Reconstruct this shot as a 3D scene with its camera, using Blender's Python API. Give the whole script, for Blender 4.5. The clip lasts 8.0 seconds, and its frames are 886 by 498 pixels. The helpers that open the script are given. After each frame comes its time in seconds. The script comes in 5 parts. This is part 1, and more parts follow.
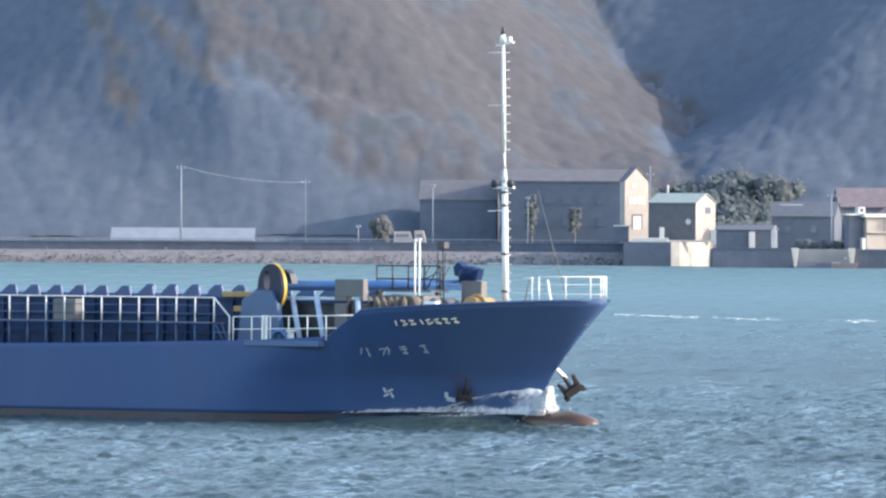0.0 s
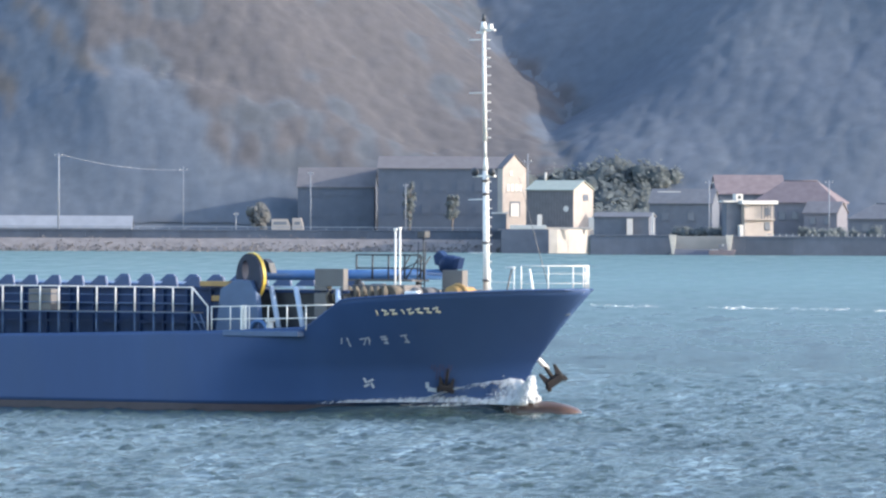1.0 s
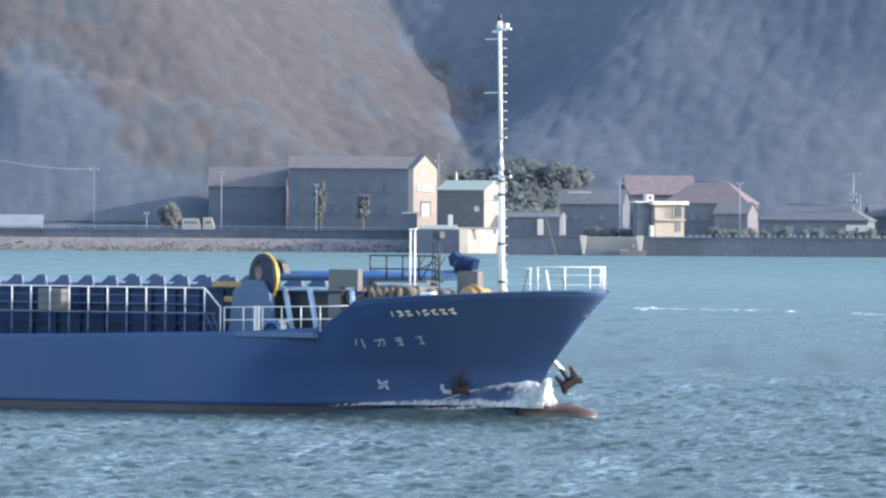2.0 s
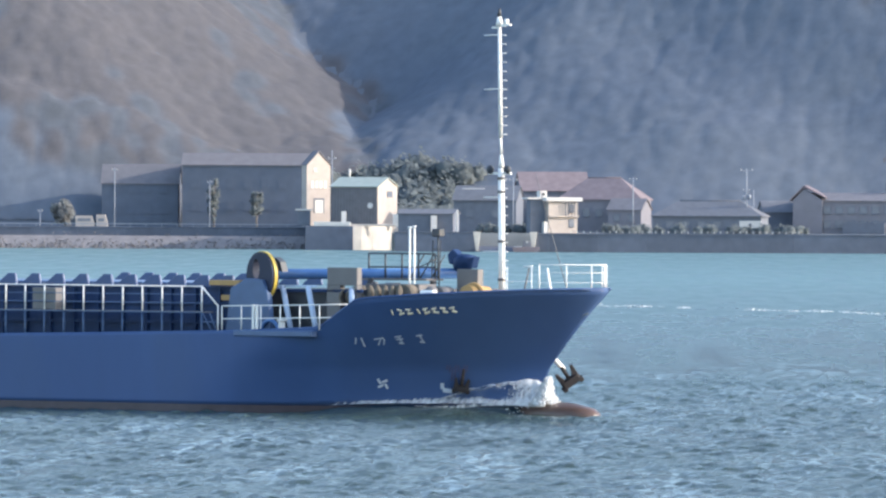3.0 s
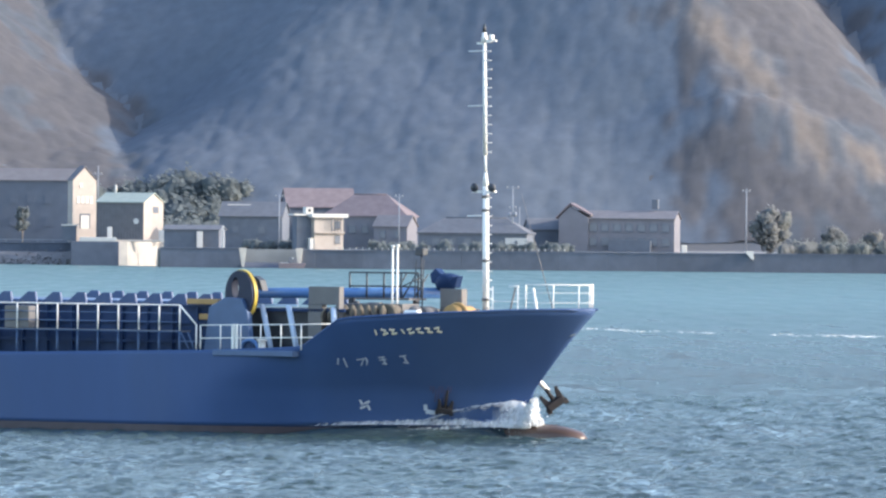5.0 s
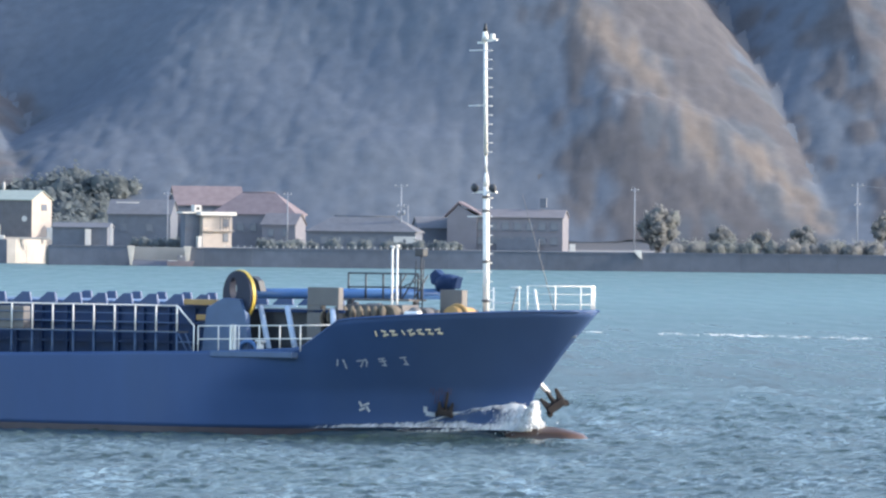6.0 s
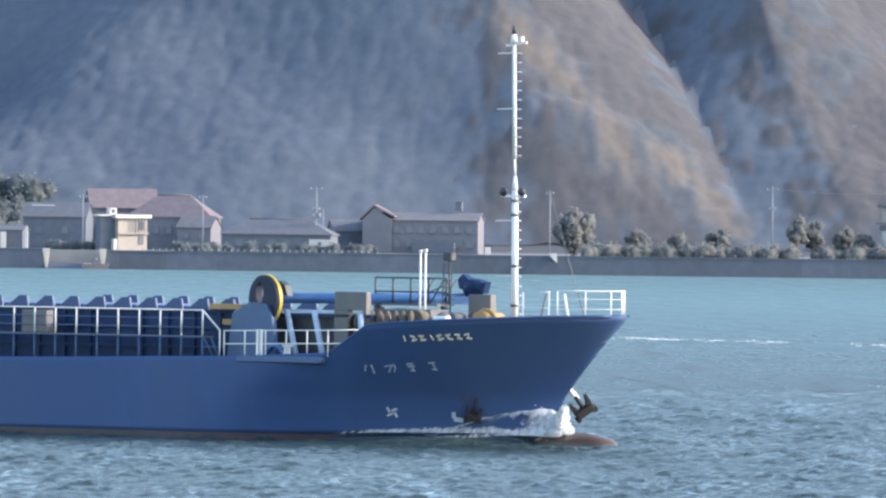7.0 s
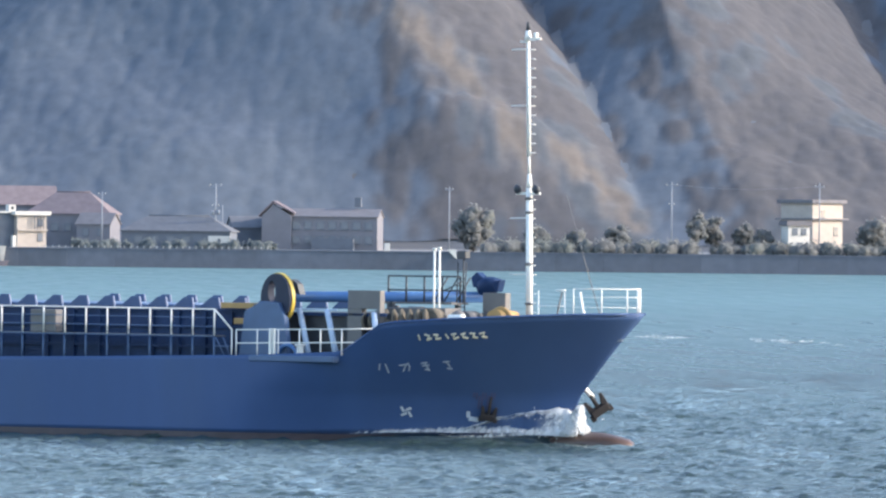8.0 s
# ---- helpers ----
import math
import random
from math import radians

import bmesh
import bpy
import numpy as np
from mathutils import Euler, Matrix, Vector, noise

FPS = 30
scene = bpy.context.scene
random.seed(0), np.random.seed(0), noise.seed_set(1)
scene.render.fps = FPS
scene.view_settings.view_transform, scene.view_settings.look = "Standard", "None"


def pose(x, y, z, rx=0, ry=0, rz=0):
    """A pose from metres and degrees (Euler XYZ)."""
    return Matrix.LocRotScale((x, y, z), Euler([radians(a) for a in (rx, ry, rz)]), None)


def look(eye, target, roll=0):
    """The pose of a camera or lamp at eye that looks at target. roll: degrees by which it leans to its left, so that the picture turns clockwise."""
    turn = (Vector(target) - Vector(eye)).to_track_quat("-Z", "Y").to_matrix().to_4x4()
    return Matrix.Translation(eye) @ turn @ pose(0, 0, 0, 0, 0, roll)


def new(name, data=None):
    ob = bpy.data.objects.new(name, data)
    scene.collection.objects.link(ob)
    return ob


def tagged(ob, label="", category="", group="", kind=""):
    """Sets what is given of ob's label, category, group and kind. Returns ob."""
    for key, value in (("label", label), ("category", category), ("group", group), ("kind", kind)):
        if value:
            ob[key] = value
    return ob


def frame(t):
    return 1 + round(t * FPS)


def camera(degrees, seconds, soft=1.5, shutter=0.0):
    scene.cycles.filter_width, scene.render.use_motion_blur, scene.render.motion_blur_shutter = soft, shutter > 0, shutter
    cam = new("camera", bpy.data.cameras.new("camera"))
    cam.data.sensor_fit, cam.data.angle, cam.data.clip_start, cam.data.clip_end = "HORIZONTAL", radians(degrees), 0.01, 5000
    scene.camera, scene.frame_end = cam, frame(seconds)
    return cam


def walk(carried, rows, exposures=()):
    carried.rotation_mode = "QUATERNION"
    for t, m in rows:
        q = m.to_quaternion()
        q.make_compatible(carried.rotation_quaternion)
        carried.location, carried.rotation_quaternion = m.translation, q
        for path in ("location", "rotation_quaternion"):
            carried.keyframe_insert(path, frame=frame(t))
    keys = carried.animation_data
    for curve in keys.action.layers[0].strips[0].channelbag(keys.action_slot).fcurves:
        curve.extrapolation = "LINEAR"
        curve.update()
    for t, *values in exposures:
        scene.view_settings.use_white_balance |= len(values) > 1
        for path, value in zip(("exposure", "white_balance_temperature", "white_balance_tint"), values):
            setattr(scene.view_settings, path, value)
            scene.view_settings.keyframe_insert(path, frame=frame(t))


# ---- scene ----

# ================= camera: one fixed standpoint, panned by hand =================
EYE = (0.0, 0.0, 9.5)
cam = camera(4.7, 8.0, soft=2.4)
# seconds, yaw, pitch, roll in degrees
PATH = [
    (0.0, 2.2523, -0.1829, 0.300), (0.5, 1.9303, -0.2323, 0.363), (1.0, 1.6035, -0.2467, 0.227),
    (1.5, 1.3558, -0.2390, 0.330), (3.0, 0.5640, -0.2594, 0.270), (3.5, 0.1993, -0.2514, 0.267),
    (4.0, -0.0955, -0.1929, 0.339), (4.5, -0.3711, -0.1633, 0.425), (6.0, -1.2701, -0.1661, 0.662),
    (6.5, -1.4948, -0.1304, 0.704), (7.0, -1.7194, -0.1444, 0.739), (7.5, -1.9812, -0.1783, 0.532),
    (8.0, -2.2540, -0.1588, 0.627),
]
walk(cam, [(t, pose(*EYE, 90 + p, -r, y)) for t, y, p, r in PATH])

# ================= world and sun =================
SUN_ELEV = 21.0
SUN_TURN = 95.0                  # degrees clockwise from +y; the sun stands to the right
world = bpy.data.worlds.new("world")
scene.world = world
world.use_nodes = True
wn = world.node_tree.nodes
sky = wn.new("ShaderNodeTexSky")
sky.sky_type = "NISHITA"
sky.sun_disc = False
sky.sun_elevation = radians(SUN_ELEV)
sky.sun_rotation = radians(SUN_TURN)
sky.air_density = 1.0
sky.dust_density = 1.2
sky.ozone_density = 1.3
wn["Background"].inputs["Strength"].default_value = 0.15
world.node_tree.links.new(sky.outputs["Color"], wn["Background"].inputs["Color"])

sun = new("sun", bpy.data.lights.new("sun", "SUN"))
sun.data.energy = 1.65
sun.data.angle = radians(0.6)
sun.data.color = (1.0, 0.92, 0.83)
az = radians(SUN_TURN)
SUN_DIR = Vector((math.sin(az) * math.cos(radians(SUN_ELEV)), math.cos(az) * math.cos(radians(SUN_ELEV)), math.sin(radians(SUN_ELEV))))
sun.matrix_world = look(SUN_DIR * 100, (0, 0, 0))
scene.view_settings.exposure = 1.83


# ================= materials =================
def material(name, colour, rough=0.6, metal=0.0, vary=0.15, scale=1.0, bump=0.0, bump_scale=20.0,
             second=None, second_scale=0.3, second_at=0.55, island=0.0, obj_random=0.0, coat=0.0, streak=1.0):
    """A painted or natural surface: base colour, patches of a second colour, fine grain and relief."""
    m = bpy.data.materials.new(name)
    m.use_nodes = True
    nt = m.node_tree
    n, l = nt.nodes, nt.links
    b = n["Principled BSDF"]
    b.inputs["Roughness"].default_value = rough
    b.inputs["Metallic"].default_value = metal
    b.inputs["Coat Weight"].default_value = coat
    tc = n.new("ShaderNodeTexCoord")
    mp = n.new("ShaderNodeMapping")
    mp.inputs["Scale"].default_value = (1, 1, streak)
    l.new(tc.outputs["Object"], mp.inputs["Vector"])

    def noise_node(sc, detail=4.0):
        t = n.new("ShaderNodeTexNoise")
        t.inputs["Scale"].default_value = sc
        t.inputs["Detail"].default_value = detail
        l.new(mp.outputs["Vector"], t.inputs["Vector"])
        return t

    def mix(kind, fac, a, c):
        x = n.new("ShaderNodeMix")
        x.data_type = "RGBA"
        x.blend_type = kind
        for sock, v in ((x.inputs[0], fac), (x.inputs[6], a), (x.inputs[7], c)):
            if isinstance(v, (int, float)):
                sock.default_value = v
            elif isinstance(v, tuple):
                sock.default_value = (*v, 1)
            else:
                l.new(v, sock)
        return x.outputs[2]

    col = colour
    if second:
        ns = noise_node(second_scale)
        r = n.new("ShaderNodeValToRGB")
        r.color_ramp.elements[0].position = second_at - 0.08
        r.color_ramp.elements[1].position = second_at + 0.08
        l.new(ns.outputs["Fac"], r.inputs["Fac"])
        col = mix("MIX", r.outputs["Color"], colour, second)
    grain = noise_node(scale, 6.0)
    g = n.new("ShaderNodeMapRange")
    g.inputs["To Min"].default_value = 1 - vary * 1.6
    g.inputs["To Max"].default_value = 1 + vary * 1.6
    l.new(grain.outputs["Fac"], g.inputs["Value"])
    col = mix("MULTIPLY", 1.0, col, g.outputs["Result"])
    for amount, node, sock in ((island, "ShaderNodeNewGeometry", "Random Per Island"), (obj_random, "ShaderNodeObjectInfo", "Random")):
        if amount:
            src = n.new(node)
            q = n.new("ShaderNodeMapRange")
            q.inputs["To Min"].default_value = 1 - amount
            q.inputs["To Max"].default_value = 1 + amount
            l.new(src.outputs[sock], q.inputs["Value"])
            col = mix("MULTIPLY", 1.0, col, q.outputs["Result"])
    l.new(col, b.inputs["Base Color"])
    if bump:
        bn = noise_node(bump_scale, 5.0)
        bp = n.new("ShaderNodeBump")
        bp.inputs["Strength"].default_value = 0.6
        bp.inputs["Distance"].default_value = bump
        l.new(bn.outputs["Fac"], bp.inputs["Height"])
        l.new(bp.outputs["Normal"], b.inputs["Normal"])
    return m


M_HULL = material("hull_paint", (0.037, 0.077, 0.190), 0.55, vary=0.10, scale=0.5, bump=0.004, bump_scale=1.2,
                  second=(0.044, 0.083, 0.188), second_scale=0.15, streak=0.35)
M_HULL.node_tree.nodes["Principled BSDF"].inputs["Specular IOR Level"].default_value = 0.3
M_BOOT = material("antifouling_paint", (0.046, 0.034, 0.044), 0.6, vary=0.3, scale=2.0)
M_BULB = material("wet_bulb_paint", (0.090, 0.054, 0.041), 0.35, vary=0.25, scale=1.5)
M_BLUE = material("deck_blue_paint", (0.085, 0.19, 0.41), 0.25, vary=0.12, scale=1.5)
M_NAVY = material("coaming_paint", (0.015, 0.034, 0.092), 0.5, vary=0.2, scale=1.2, second=(0.018, 0.040, 0.105), second_scale=0.6)
M_NAVY.node_tree.nodes["Principled BSDF"].inputs["Specular IOR Level"].default_value = 0.15
M_HATCH = material("hatch_paint", (0.13, 0.19, 0.30), 0.6, vary=0.15, scale=1.0)
M_BLUEGREY = material("blue_grey_paint", (0.058, 0.105, 0.205), 0.5, vary=0.12, scale=1.5)
M_WHITE = material("white_paint", (0.78, 0.76, 0.72), 0.45, vary=0.08, scale=3.0)
M_GREY = material("grey_paint", (0.135, 0.128, 0.128), 0.6, vary=0.12, scale=2.0)
M_DARK = material("dark_steel", (0.035, 0.040, 0.050), 0.55, vary=0.2, scale=3.0)
M_YELLOW = material("yellow_paint", (0.62, 0.43, 0.07), 0.5, vary=0.15, scale=2.0)
M_OCHRE = material("ochre_paint", (0.36, 0.22, 0.08), 0.6, vary=0.2, scale=2.0)
M_ROPE = material("mooring_rope", (0.125, 0.105, 0.082), 0.9, vary=0.3, scale=6.0, bump=0.02, bump_scale=14)
M_RUST = material("rusty_iron", (0.024, 0.020, 0.022), 0.8, vary=0.35, scale=3.0, bump=0.02, bump_scale=8)
M_BRACKET = material("bracket_paint", (0.024, 0.058, 0.155), 0.5, vary=0.15, scale=2.0)
M_STAIN = material("rust_stain", (0.060, 0.062, 0.13), 0.7, vary=0.4, scale=1.5)
M_LETTER = material("lettering_white", (0.72, 0.66, 0.52), 0.5, vary=0.1)
M_LETTER_FADED = material("lettering_faded", (0.34, 0.38, 0.46), 0.6, vary=0.25, scale=4)
M_MARK = material("weathered_mark_paint", (0.42, 0.46, 0.52), 0.6, vary=0.25, scale=4)
M_COVER = material("hatch_cover_paint", (0.42, 0.50, 0.62), 0.5, vary=0.1)
M_SHEAVE = material("sheave_paint", (0.012, 0.018, 0.042), 0.75, vary=0.2, scale=2.0)
M_DECK = material("deck_paint", (0.10, 0.13, 0.17), 0.7, vary=0.2)
M_FOAM = material("sea_foam", (0.86, 0.87, 0.88), 0.8, vary=0.10, scale=3.0, bump=0.05, bump_scale=6.0)
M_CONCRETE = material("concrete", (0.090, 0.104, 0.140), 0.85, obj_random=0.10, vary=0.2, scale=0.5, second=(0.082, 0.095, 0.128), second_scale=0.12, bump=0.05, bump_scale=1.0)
M_CONCRETE_PALE = material("pale_concrete", (0.50, 0.45, 0.40), 0.85, vary=0.15, scale=0.6, bump=0.04, bump_scale=1.5)
M_RUBBLE = material("beach_rubble", (0.185, 0.170, 0.172), 0.9, vary=0.25, scale=0.5, island=0.12)
M_LAND = material("bare_ground", (0.24, 0.235, 0.23), 0.95, vary=0.25, scale=0.2)
M_WALL_PALE = material("pale_plaster", (0.37, 0.322, 0.292), 0.8, vary=0.12, scale=0.7)
M_WALL_WHITE = material("white_plaster", (0.56, 0.53, 0.50), 0.8, vary=0.08, scale=0.8)
# far walls below carry some of the blue haze in their base colour
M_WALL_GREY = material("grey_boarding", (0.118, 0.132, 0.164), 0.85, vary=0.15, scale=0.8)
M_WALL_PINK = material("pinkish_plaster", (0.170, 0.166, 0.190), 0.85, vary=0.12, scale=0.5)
M_ROOF_GREEN = material("green_grey_sheet_roof", (0.30, 0.335, 0.30), 0.6, vary=0.12, scale=0.8)
M_ROOF_BROWN = material("brown_tile_roof", (0.150, 0.142, 0.156), 0.8, vary=0.2, scale=0.8)
M_ROOF_RED = material("red_tile_roof", (0.165, 0.132, 0.145), 0.8, vary=0.2, scale=0.8)
M_ROOF_GREY = material("grey_tile_roof", (0.118, 0.124, 0.145), 0.8, vary=0.2, scale=0.8)
# haze mixed into wall and roof, so these buildings sink into the hill
M_WALL_DIM = material("hazed_dark_wall", (0.090, 0.108, 0.146), 0.85, vary=0.12, scale=0.6)
M_ROOF_DIM = material("hazed_brown_roof", (0.135, 0.128, 0.140), 0.85, vary=0.15, scale=0.6)
M_SHED = material("weathered_white_sheet", (0.235, 0.250, 0.285), 0.7, vary=0.15, scale=0.5)
M_CLAD_SHADE = material("shaded_brown_grey_boards", (0.130, 0.124, 0.134), 0.85, vary=0.15, scale=0.8)
M_PANE = material("window_glass", (0.15, 0.165, 0.20), 0.15, vary=0.05)
M_POLE = material("concrete_pole", (0.23, 0.25, 0.29), 0.8, vary=0.1)
# haze put into the soil's colour to match the canopy
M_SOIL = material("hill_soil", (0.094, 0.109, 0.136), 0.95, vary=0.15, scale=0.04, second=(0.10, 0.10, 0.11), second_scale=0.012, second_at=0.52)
M_GREENWOOD = material("evergreen_foliage", (0.150, 0.174, 0.182), 0.9, vary=0.15, scale=0.1, island=0.12,
                       second=(0.156, 0.176, 0.180), second_scale=0.06)
M_SHRUB = material("pale_winter_shrub", (0.200, 0.204, 0.205), 0.9, vary=0.12, scale=0.2, island=0.08, second=(0.185, 0.200, 0.192), second_scale=0.1)


def canopy_material():
    """Woodland seen from afar: the colour follows each spot's tone, haze and shade included."""
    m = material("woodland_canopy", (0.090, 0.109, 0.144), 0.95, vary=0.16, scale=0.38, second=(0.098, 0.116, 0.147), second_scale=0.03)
    n, l = m.node_tree.nodes, m.node_tree.links
    b = n["Principled BSDF"]
    mult = b.inputs["Base Color"].links[0].from_node
    col = mult.inputs[6].links[0].from_socket
    at = n.new("ShaderNodeAttribute")
    at.attribute_name = "hill_tone"
    sep = n.new("ShaderNodeSeparateColor")
    l.new(at.outputs["Color"], sep.inputs["Color"])
    # green channel: the darker tone of tree clumps in shade
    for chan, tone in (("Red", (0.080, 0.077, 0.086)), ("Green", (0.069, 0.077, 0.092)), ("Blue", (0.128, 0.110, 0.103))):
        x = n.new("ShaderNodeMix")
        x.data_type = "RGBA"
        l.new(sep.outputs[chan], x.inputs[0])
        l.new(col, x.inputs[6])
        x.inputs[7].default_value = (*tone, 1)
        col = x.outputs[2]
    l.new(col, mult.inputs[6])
    return m


M_CANOPY = canopy_material()


def leafy(m, share=0.5):
    """Lets part of the light through the leaf sheets."""
    nt = m.node_tree
    b = nt.nodes["Principled BSDF"]
    tr = nt.nodes.new("ShaderNodeBsdfTranslucent")
    mx = nt.nodes.new("ShaderNodeMixShader")
    mx.inputs[0].default_value = share
    nt.links.new(b.inputs["Base Color"].links[0].from_socket, tr.inputs["Color"])
    nt.links.new(b.outputs["BSDF"], mx.inputs[1])
    nt.links.new(tr.outputs["BSDF"], mx.inputs[2])
    nt.links.new(mx.outputs[0], nt.nodes["Material Output"].inputs["Surface"])


leafy(M_FOAM, 0.5)
leafy(M_GREENWOOD, 0.45)
leafy(M_SHRUB, 0.45)
M_BARK = material("bark", (0.16, 0.14, 0.13), 0.9, vary=0.2)


def water_material():
    m = bpy.data.materials.new("sea_water")
    m.use_nodes = True
    nt = m.node_tree
    n, l = nt.nodes, nt.links
    b = n["Principled BSDF"]
    b.inputs["Roughness"].default_value = 0.24
    b.inputs["IOR"].default_value = 1.333
    tc = n.new("ShaderNodeTexCoord")

    def layer(sx, sy, detail):
        mp = n.new("ShaderNodeMapping")
        mp.inputs["Scale"].default_value = (sx, sy, 1.0)
        l.new(tc.outputs["Object"], mp.inputs["Vector"])
        t = n.new("ShaderNodeTexNoise")
        t.inputs["Scale"].default_value = 1.0
        t.inputs["Detail"].default_value = detail
        t.inputs["Roughness"].default_value = 0.6
        l.new(mp.outputs["Vector"], t.inputs["Vector"])
        return t.outputs["Fac"]

    def scaled(fac, f0, f1, t0, t1):
        r = n.new("ShaderNodeMapRange")
        for key, v in (("From Min", f0), ("From Max", f1), ("To Min", t0), ("To Max", t1)):
            r.inputs[key].default_value = v
        l.new(fac, r.inputs["Value"])
        return r.outputs["Result"]

    ramp = n.new("ShaderNodeValToRGB")
    ramp.color_ramp.elements[0].position, ramp.color_ramp.elements[1].position = 0.3, 0.7
    ramp.color_ramp.elements[0].color = (0.023, 0.039, 0.034, 1)
    ramp.color_ramp.elements[1].color = (0.037, 0.059, 0.052, 1)
    l.new(layer(0.05, 0.02, 3.0), ramp.inputs["Fac"])
    # low-sky reflection painted in: the base colour pales towards the far shore
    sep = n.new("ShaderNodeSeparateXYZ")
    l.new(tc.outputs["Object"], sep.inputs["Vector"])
    far_sheen = n.new("ShaderNodeMix")
    far_sheen.data_type = "RGBA"
    far_sheen.inputs[7].default_value = (0.120, 0.205, 0.210, 1)
    l.new(scaled(sep.outputs["Y"], 430.0, 1300.0, 0.0, 1.0), far_sheen.inputs[0])
    l.new(ramp.outputs["Color"], far_sheen.inputs[6])
    l.new(far_sheen.outputs[2], b.inputs["Base Color"])
    # gusts: patches of rougher and smoother water
    gust = layer(0.30, 0.022, 5.0)
    far_rough = n.new("ShaderNodeMath")
    l.new(scaled(gust, 0.35, 0.65, 0.05, 0.26), far_rough.inputs[0])
    l.new(scaled(sep.outputs["Y"], 520.0, 1100.0, 0.0, 0.25), far_rough.inputs[1])
    l.new(far_rough.outputs[0], b.inputs["Roughness"])
    bp = n.new("ShaderNodeBump")
    bp.inputs["Distance"].default_value = 0.30
    # the water lies calmer in the lee of the far shore
    calm = scaled(sep.outputs["Y"], 520.0, 1100.0, 1.0, 0.15)
    fine = n.new("ShaderNodeMath")
    fine.operation = "MULTIPLY"
    l.new(scaled(gust, 0.35, 0.65, 0.45, 1.0), fine.inputs[0])
    l.new(calm, fine.inputs[1])
    l.new(fine.outputs[0], bp.inputs["Strength"])
    l.new(layer(2.2, 1.8, 5.0), bp.inputs["Height"])
    wide = n.new("ShaderNodeBump")
    l.new(calm, wide.inputs["Strength"])
    wide.inputs["Distance"].default_value = 0.13
    l.new(layer(1.7, 0.16, 4.0), wide.inputs["Height"])
    l.new(wide.outputs["Normal"], bp.inputs["Normal"])
    l.new(bp.outputs["Normal"], b.inputs["Normal"])
    return m


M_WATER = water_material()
M_SWELL = material("smooth_bow_water", (0.040, 0.062, 0.064), 0.12, vary=0.2, scale=0.6, bump=0.05, bump_scale=1.4)


def veil_material():
    """Thin torn foam: white streaks with clear gaps, closed where the water is thrown up thickest."""
    m = bpy.data.materials.new("foam_veil")
    m.use_nodes = True
    n, l = m.node_tree.nodes, m.node_tree.links
    b = n["Principled BSDF"]
    b.inputs["Base Color"].default_value = (0.82, 0.84, 0.86, 1)
    b.inputs["Roughness"].default_value = 0.7
    tc = n.new("ShaderNodeTexCoord")
    mp = n.new("ShaderNodeMapping")
    mp.inputs["Scale"].default_value = (3.4, 1.0, 1.5)
    mp.inputs["Rotation"].default_value = (0, 0.5, 0)
    l.new(tc.outputs["Object"], mp.inputs["Vector"])
    t = n.new("ShaderNodeTexNoise")
    t.inputs["Scale"].default_value = 2.0
    t.inputs["Detail"].default_value = 9.0
    t.inputs["Roughness"].default_value = 0.68
    l.new(mp.outputs["Vector"], t.inputs["Vector"])
    at = n.new("ShaderNodeAttribute")
    at.attribute_name = "thick"
    add = n.new("ShaderNodeMath")
    l.new(t.outputs["Fac"], add.inputs[0])
    l.new(at.outputs["Fac"], add.inputs[1])
    r = n.new("ShaderNodeMapRange")
    r.inputs["From Min"].default_value, r.inputs["From Max"].default_value = 0.80, 1.25
    l.new(add.outputs[0], r.inputs["Value"])
    tr = n.new("ShaderNodeBsdfTranslucent")
    tr.inputs["Color"].default_value = (0.85, 0.87, 0.9, 1)
    mx = n.new("ShaderNodeMixShader")
    l.new(b.outputs["BSDF"], mx.inputs[1])
    l.new(tr.outputs["BSDF"], mx.inputs[2])
    clear = n.new("ShaderNodeBsdfTransparent")
    cut = n.new("ShaderNodeMixShader")
    l.new(r.outputs["Result"], cut.inputs[0])
    l.new(clear.outputs["BSDF"], cut.inputs[1])
    l.new(mx.outputs[0], cut.inputs[2])
    l.new(cut.outputs[0], n["Material Output"].inputs["Surface"])
    return m


M_VEIL = veil_material()


# ================= mesh helpers =================
def put_box(bm, x0, x1, y0, y1, z0, z1, m=None):
    vs = [bm.verts.new(p) for p in ((x0, y0, z0), (x1, y0, z0), (x1, y1, z0), (x0, y1, z0), (x0, y0, z1), (x1, y0, z1), (x1, y1, z1), (x0, y1, z1))]
    for f in ((3, 2, 1, 0), (4, 5, 6, 7), (0, 1, 5, 4), (1, 2, 6, 5), (2, 3, 7, 6), (3, 0, 4, 7)):
        bm.faces.new([vs[i] for i in f])
    if m is not None:
        bmesh.ops.transform(bm, matrix=m, verts=vs)
    return vs


def bevel(bm, w):
    bmesh.ops.bevel(bm, geom=list(bm.edges), offset=w, segments=1, affect="EDGES")
    return bm


def box_bm(x0, x1, y0, y1, z0, z1, w=0.0):
    bm = bmesh.new()
    put_box(bm, x0, x1, y0, y1, z0, z1)
    return bevel(bm, w) if w else bm


def put_tube(bm, a, b, r, r2=None, sides=8):
    """A round bar from a to b."""
    a, b = Vector(a), Vector(b)
    d = b - a
    q = d.to_track_quat("Z", "Y").to_matrix()
    r2 = r if r2 is None else r2
    rings = []
    for c, rad in ((a, r), (b, r2)):
        rings.append([bm.verts.new(c + q @ Vector((rad * math.cos(6.28318 * i / sides), rad * math.sin(6.28318 * i / sides), 0))) for i in range(sides)])
    for i in range(sides):
        j = (i + 1) % sides
        f = bm.faces.new((rings[0][i], rings[0][j], rings[1][j], rings[1][i]))
        f.smooth = True
    bm.faces.new(rings[0][::-1])
    bm.faces.new(rings[1])
    return bm


